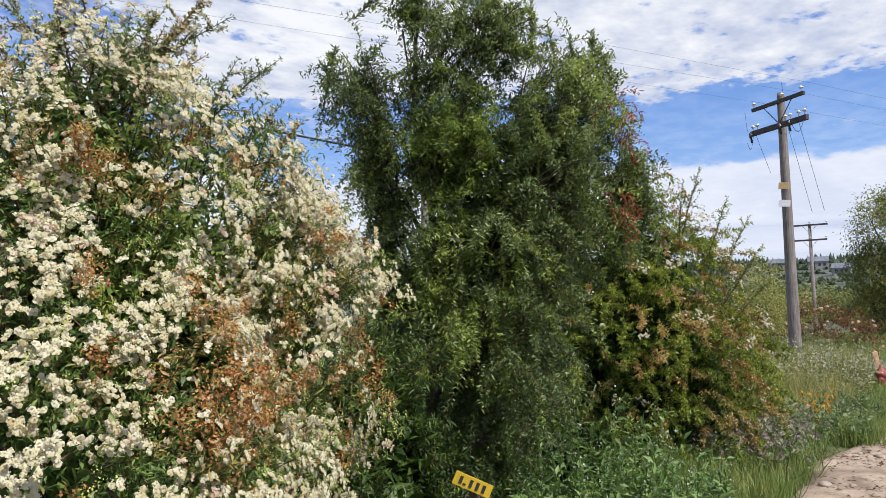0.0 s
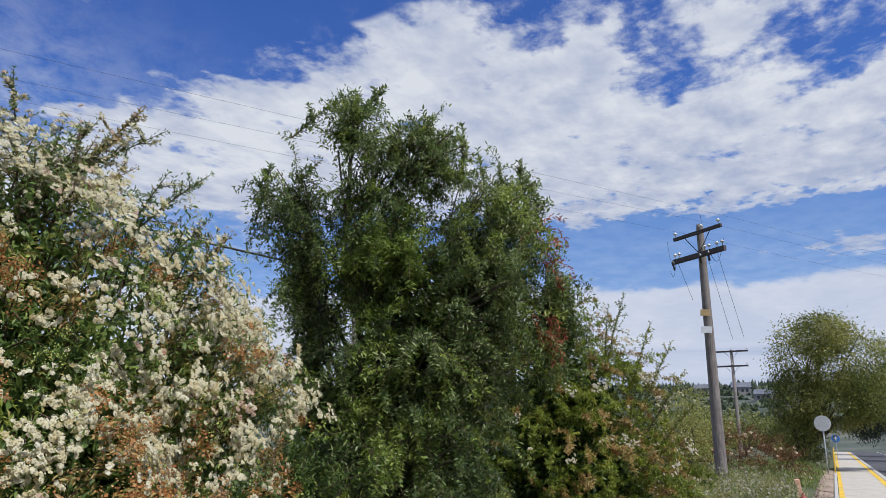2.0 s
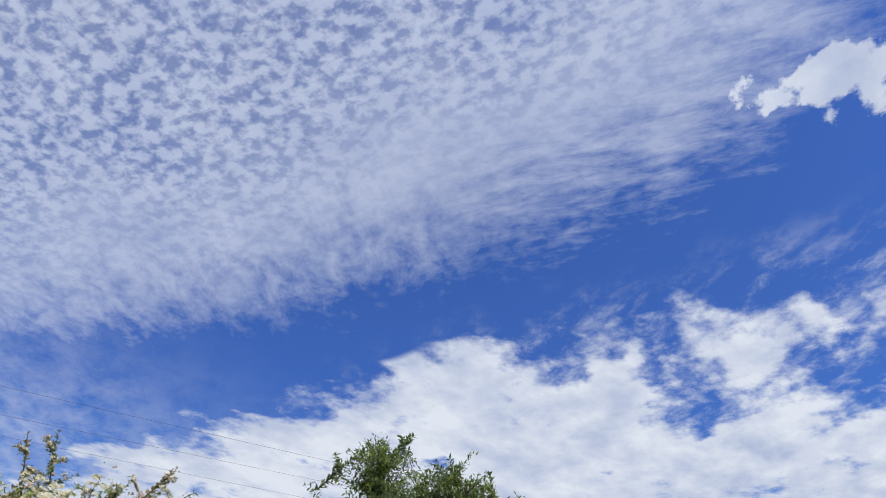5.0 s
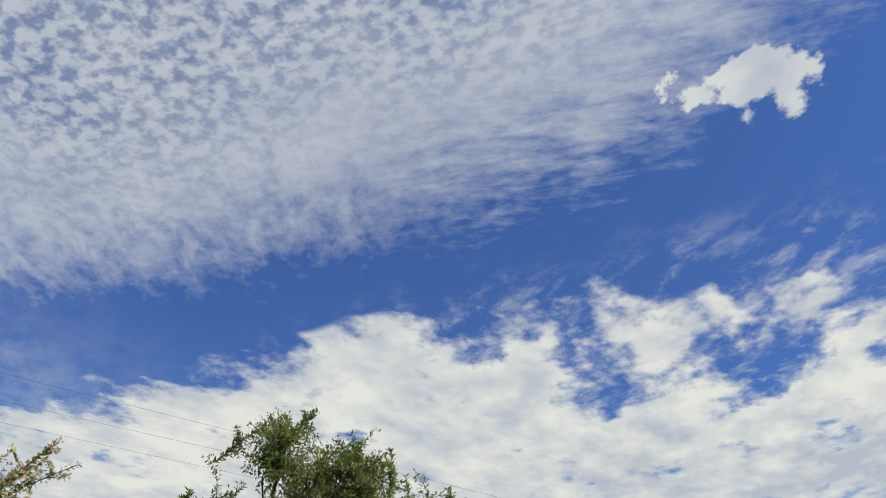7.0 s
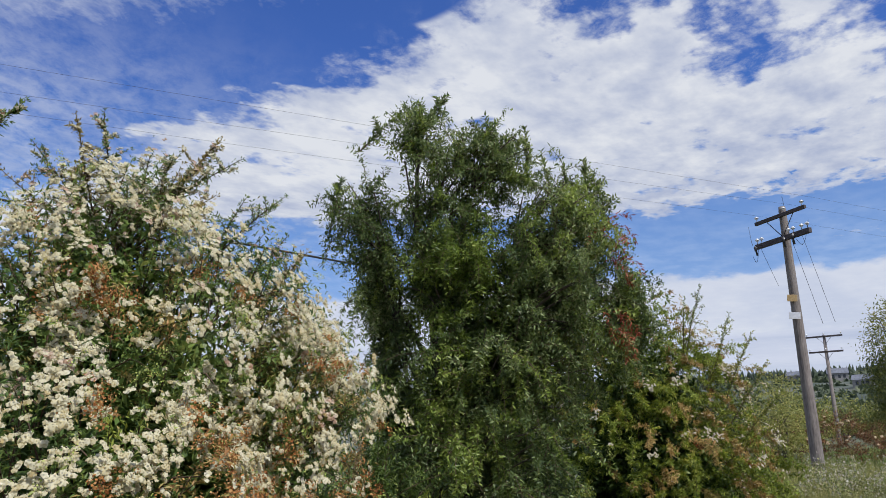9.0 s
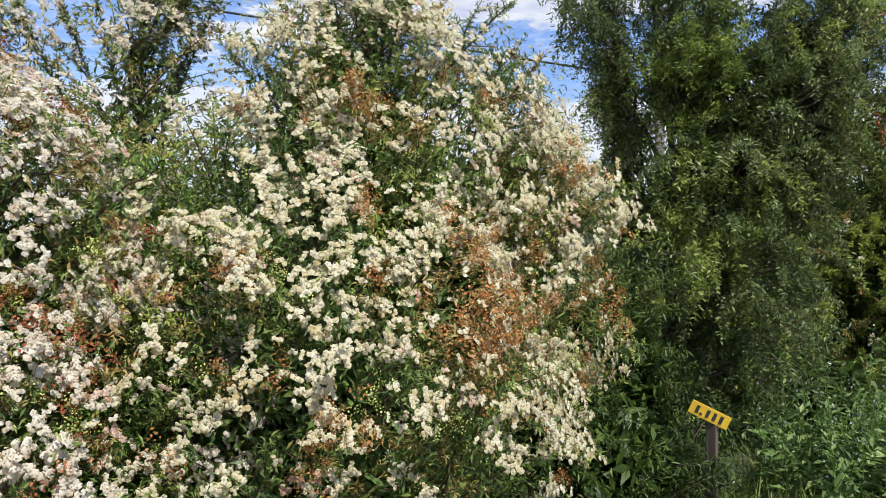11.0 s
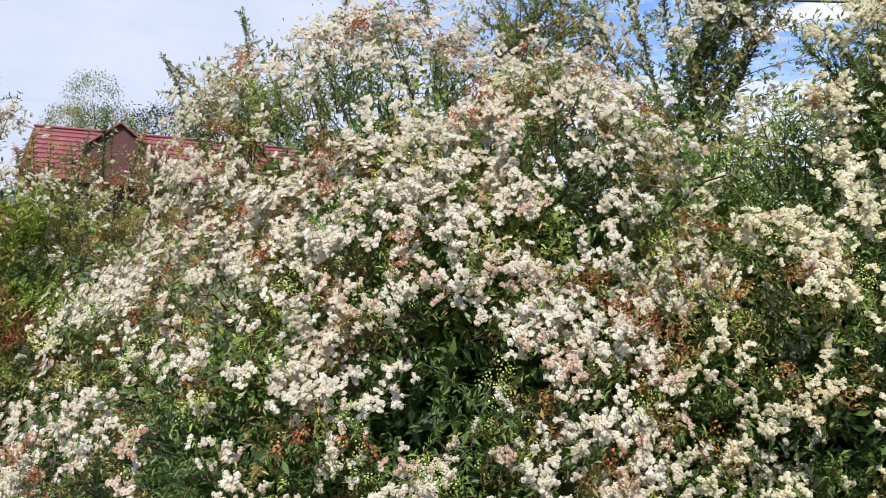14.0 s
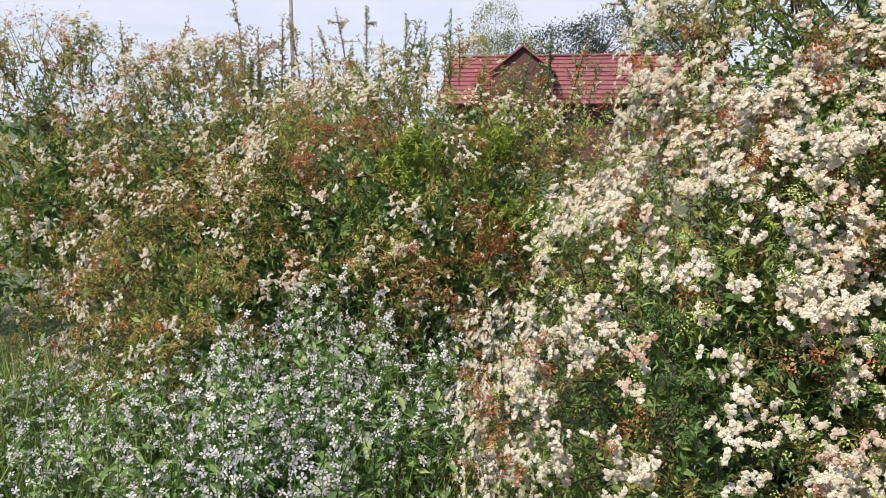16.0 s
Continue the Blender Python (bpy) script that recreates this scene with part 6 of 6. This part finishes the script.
def stand(xy):
    return np.array([(x, y, ground_height(x, y) - 0.01) for x, y in xy])


def grass(name, label, seed, xy, length, mat, width=0.05):
    rng = np.random.default_rng(seed)
    pos = stand(xy)
    n = len(pos)
    blade = np.array([(-width / 2, 0, 0), (width / 2, 0, 0), (-width / 2.6, 0.5, 0.05), (width / 2.6, 0.5, 0.05), (0, 1, 0.28)])
    faces = np.array([(0, 1, 3), (0, 3, 2), (2, 3, 4)])
    along = unit(rng.normal(0, 0.33, (n, 3)) + [0, 0, 1])
    up = unit(np.cross(along, rng.normal(0, 1, (n, 3))))
    tagged(mesh_part(name, *scatter((blade, faces), pos, along, up, length * rng.uniform(0.5, 1.3, n)), mat), label, "grass", kind="stuff")


GR = np.random.default_rng(71)


def tufts(n_tufts, per, x0, x1, y0, y1, spread=0.08):
    c = in_verge(GR, n_tufts, x0, x1, y0, y1)
    return (c[:, None] + GR.normal(0, spread, (n_tufts, per, 2))).reshape(-1, 2)


grass("verge_grass", "fresh green grass along the dirt strip", 72, np.concatenate([tufts(420, 24, -2.6, -1.34, 5.0, 8.2), tufts(160, 22, -1.15, -0.72, 10.6, 13.5), tufts(120, 22, -1.75, -1.3, 8.0, 10.8), tufts(140, 20, -4.0, -1.9, 6.6, 8.4), tufts(200, 16, -1.2, -0.72, 13.5, 20, 0.1)]), 0.3, GRASS, 0.03)
grass("tall_grass", "tall yellowing grass under the utility pole", 75, np.concatenate([tufts(420, 20, -3.4, -1.3, 11, 17, 0.1), tufts(420, 16, -4.6, -1.6, 17, 28, 0.12)]), 0.45, STRAW_GRASS, 0.02)
grass("near_grass", "fresh green grass at the foot of the hedge", 73, np.concatenate([tufts(260, 24, -2.6, -1.4, 3.4, 6), tufts(330, 22, -3.2, -1.5, -4.6, -0.9)]), 0.34, GRASS, 0.03)
grass("field_grass", "thin grass on the open ground", 74, np.concatenate([tufts(350, 12, -12, -5, 8, 34, 0.2), tufts(400, 12, -4.6, -1.0, 28, 44, 0.2)]), 0.5, GRASS, 0.04)


def radish_flower():
    """Four clawed petals in a cross, one unit across."""
    v, f = [], []
    for k in range(4):
        a = math.pi / 2 * k
        c, s = math.cos(a), math.sin(a)
        for x, y, z in ((0.04, 0, 0), (0.3, 0.17, 0.06), (0.3, -0.17, 0.06), (0.52, 0.1, 0.03), (0.52, -0.1, 0.03)):
            v.append((c * x - s * y, s * x + c * y, z))
        b = 5 * k
        f += [(b, b + 2, b + 1), (b + 1, b + 2, b + 4), (b + 1, b + 4, b + 3)]
    return np.array(v), np.array(f)


def weed_stand(label, seed, xy, height, flowers=7, flower=0.024, petal=LILAC, leaf=0.06, leaf_mat=WEED_LEAF, name="wild_radish", group="verge weeds", grey=0.0):
    """Branching wildflowers with cross-shaped pale blooms, one clump of many stalks."""
    root = thing(name, label, "wildflowers", (0, 0, 0), group)
    P = Plant(seed)
    rng = P.rng
    for p in stand(xy):
        h = height(p) * rng.uniform(0.7, 1.1)
        stalk = bend(rng, p, rng.normal(0, 0.25, 3) + [0, 0, 1], h, 0.0, 9, 0.3)
        P.stems.append((stalk[::3], np.linspace(0.004, 0.0016, len(stalk[::3]))))
        P.whorls("leaf", stalk[:7], 2, leaf, lean=0.5, jitter=0.01)
        for k in range(4, len(stalk)):
            arm = bend(rng, stalk[k], rng.normal(0, 0.6, 3) + [0.1, 0, 0.8], h * rng.uniform(0.1, 0.26), 0.1, 5)
            P.stems.append((arm[::2], np.linspace(0.0022, 0.001, len(arm[::2]))))
            if rng.random() < 0.6:
                P.whorls("leaf", arm[:3], 1, leaf * 0.6, lean=0.7)
            for _ in range(rng.integers(1, max(2, flowers - 2))):
                up = unit(rng.normal(0, 0.8, 3) + [0.45, 0, 0.45])
                P.head("bloom", arm[rng.integers(2, len(arm))] + rng.normal(0, 0.018, 3), up, flower * rng.uniform(0.7, 1.25))
    P.build(root, {"leaf": ("leaves", leaf_form(0.4, 0.05, 0.2), leaf_mat, "")}, {"bloom": ("blossom", [radish_flower()], petal, "pale lilac-white four-petalled flowers")}, WEED_LEAF, "stalk", 3)
    return root


WR = np.random.default_rng(81)
weed_stand("dense stand of wild radish with pale lilac-white flowers", 82, np.concatenate([in_verge(WR, 150, -3.3, -1.7, -2.7, -1.6), in_verge(WR, 30, -3.0, -2.0, -1.75, -1.35), in_verge(WR, 40, -2.6, -1.8, -2.2, -1.6), in_verge(WR, 90, -2.9, -1.6, -3.8, -2.6)]),
           lambda p: (0.5 + 0.42 * min(1, max(0, (-p[0] - 1.6) / 1.3))) * (1 - 0.45 * min(1, max(0, (-p[1] - 2.1) / 0.9))), 8, 0.025, leaf=0.075, leaf_mat=GREY_WEED)
weed_stand("dusky mass of seeding lilac weeds on the verge", 83, in_verge(WR, 150, -2.2, -1.35, 8.0, 10.2), lambda p: 0.5, 7, 0.034, petal=DUSKY, leaf=0.08, leaf_mat=DEEP_WEED, name="seeding_weeds")
weed_stand("leafy dark weeds beside the dirt strip", 87, np.concatenate([in_verge(WR, 90, -1.6, -0.85, 10.6, 13.5), in_verge(WR, 60, -2.6, -1.5, 9.5, 12)]), lambda p: 0.42, 3, 0.022, petal=DUSKY, leaf=0.12, leaf_mat=DEEP_WEED, name="leafy_weed")
weed_stand("mass of whitish wildflowers near the pole", 84, np.concatenate([in_verge(WR, 130, -2.6, -1.1, 15, 20), in_verge(WR, 60, -3.2, -1.2, 20, 26)]), lambda p: 0.75, 5, 0.038, petal=PALE_SEED, leaf=0.1, leaf_mat=GREY_LEAF, name="wildflowers")
weed_stand("leafy green weeds under the tree", 85, np.concatenate([in_verge(WR, 110, -2.6, -1.5, 4.2, 6.6), in_verge(WR, 60, -2.15, -1.7, 4.5, 5.2)]), lambda p: 0.62 if p[1] > 5.2 or p[0] < -2.2 else 0.95, 2, 0.014, leaf=0.1, leaf_mat=GREY_WEED, name="leafy_weed")
weed_stand("patch of orange poppies on the verge", 86, np.concatenate([in_verge(WR, 9, -1.95, -1.7, 10.3, 10.7), in_verge(WR, 9, -1.62, -1.42, 11.5, 11.9), in_verge(WR, 1, -1.55, -1.45, 6.6, 6.9), in_verge(WR, 1, -1.4, -1.3, 7.0, 7.3)]), lambda p: 0.5 if p[1] > 8 else 0.2, 6, 0.045, POPPY, 0.06, name="poppies")


def strip_height(x, y):
    return 0.045 + 0.035 * noise.noise(Vector((x * 2.5, y * 2.5, 1)))


def litter():
    """Bark chips, twigs and dead leaves lying on the dirt, and a few stones in it."""
    rng = np.random.default_rng(91)
    n = 5200
    x, y = rng.uniform(-1.25, -0.46, n), 4 + 24 * rng.uniform(0, 1, n) ** 1.6
    x = np.where(y > 10, np.maximum(x, -0.85), x)
    keep = np.array([rough((a * 0.9, b * 0.9, 4), 1.6) + rng.normal(0, 0.25) > -0.05 for a, b in zip(x, y)])
    x, y = x[keep], y[keep]
    n = len(x)
    pos = np.stack([x, y, [strip_height(a, b) + 0.018 for a, b in zip(x, y)]], 1)
    along = unit(rng.normal(0, 1, (n, 3)) * [1, 1, 0.2])
    tagged(mesh_part("leaf_litter", *scatter(leaf_form(0.22, 0.05, 0.1), pos, along, unit(rng.normal(0, 0.3, (n, 3)) + [0, 0, 1]), rng.uniform(0.02, 0.075, n)), DRY_BIT), "dark bark chips and dead leaves on the dirt", "litter", kind="stuff")


def stones():
    rng = np.random.default_rng(92)
    for k in range(26):
        x, y = rng.uniform(-1.28, -0.5), rng.uniform(5.5, 16)
        if y > 10:
            x = max(x, -0.85)
        r = rng.uniform(0.018, 0.05)
        bm = bmesh.new()
        bmesh.ops.create_icosphere(bm, subdivisions=2, radius=1)
        for v in bm.verts:
            v.co *= 1 + 0.35 * noise.noise(v.co * 1.4 + Vector((k * 3.1, 0, 0)))
            v.co = Vector((v.co.x * r * 1.3, v.co.y * r, v.co.z * r * 0.65))
        ob = part("stone", bm, STONE, None, "", True)
        ob.location = (x, y, strip_height(x, y) + r * 0.25)
        ob.rotation_euler = (0, 0, rng.uniform(0, 6))
        tagged(ob, "small pale stone on the dirt strip", "stone", "stones on the dirt")


litter()
stones()
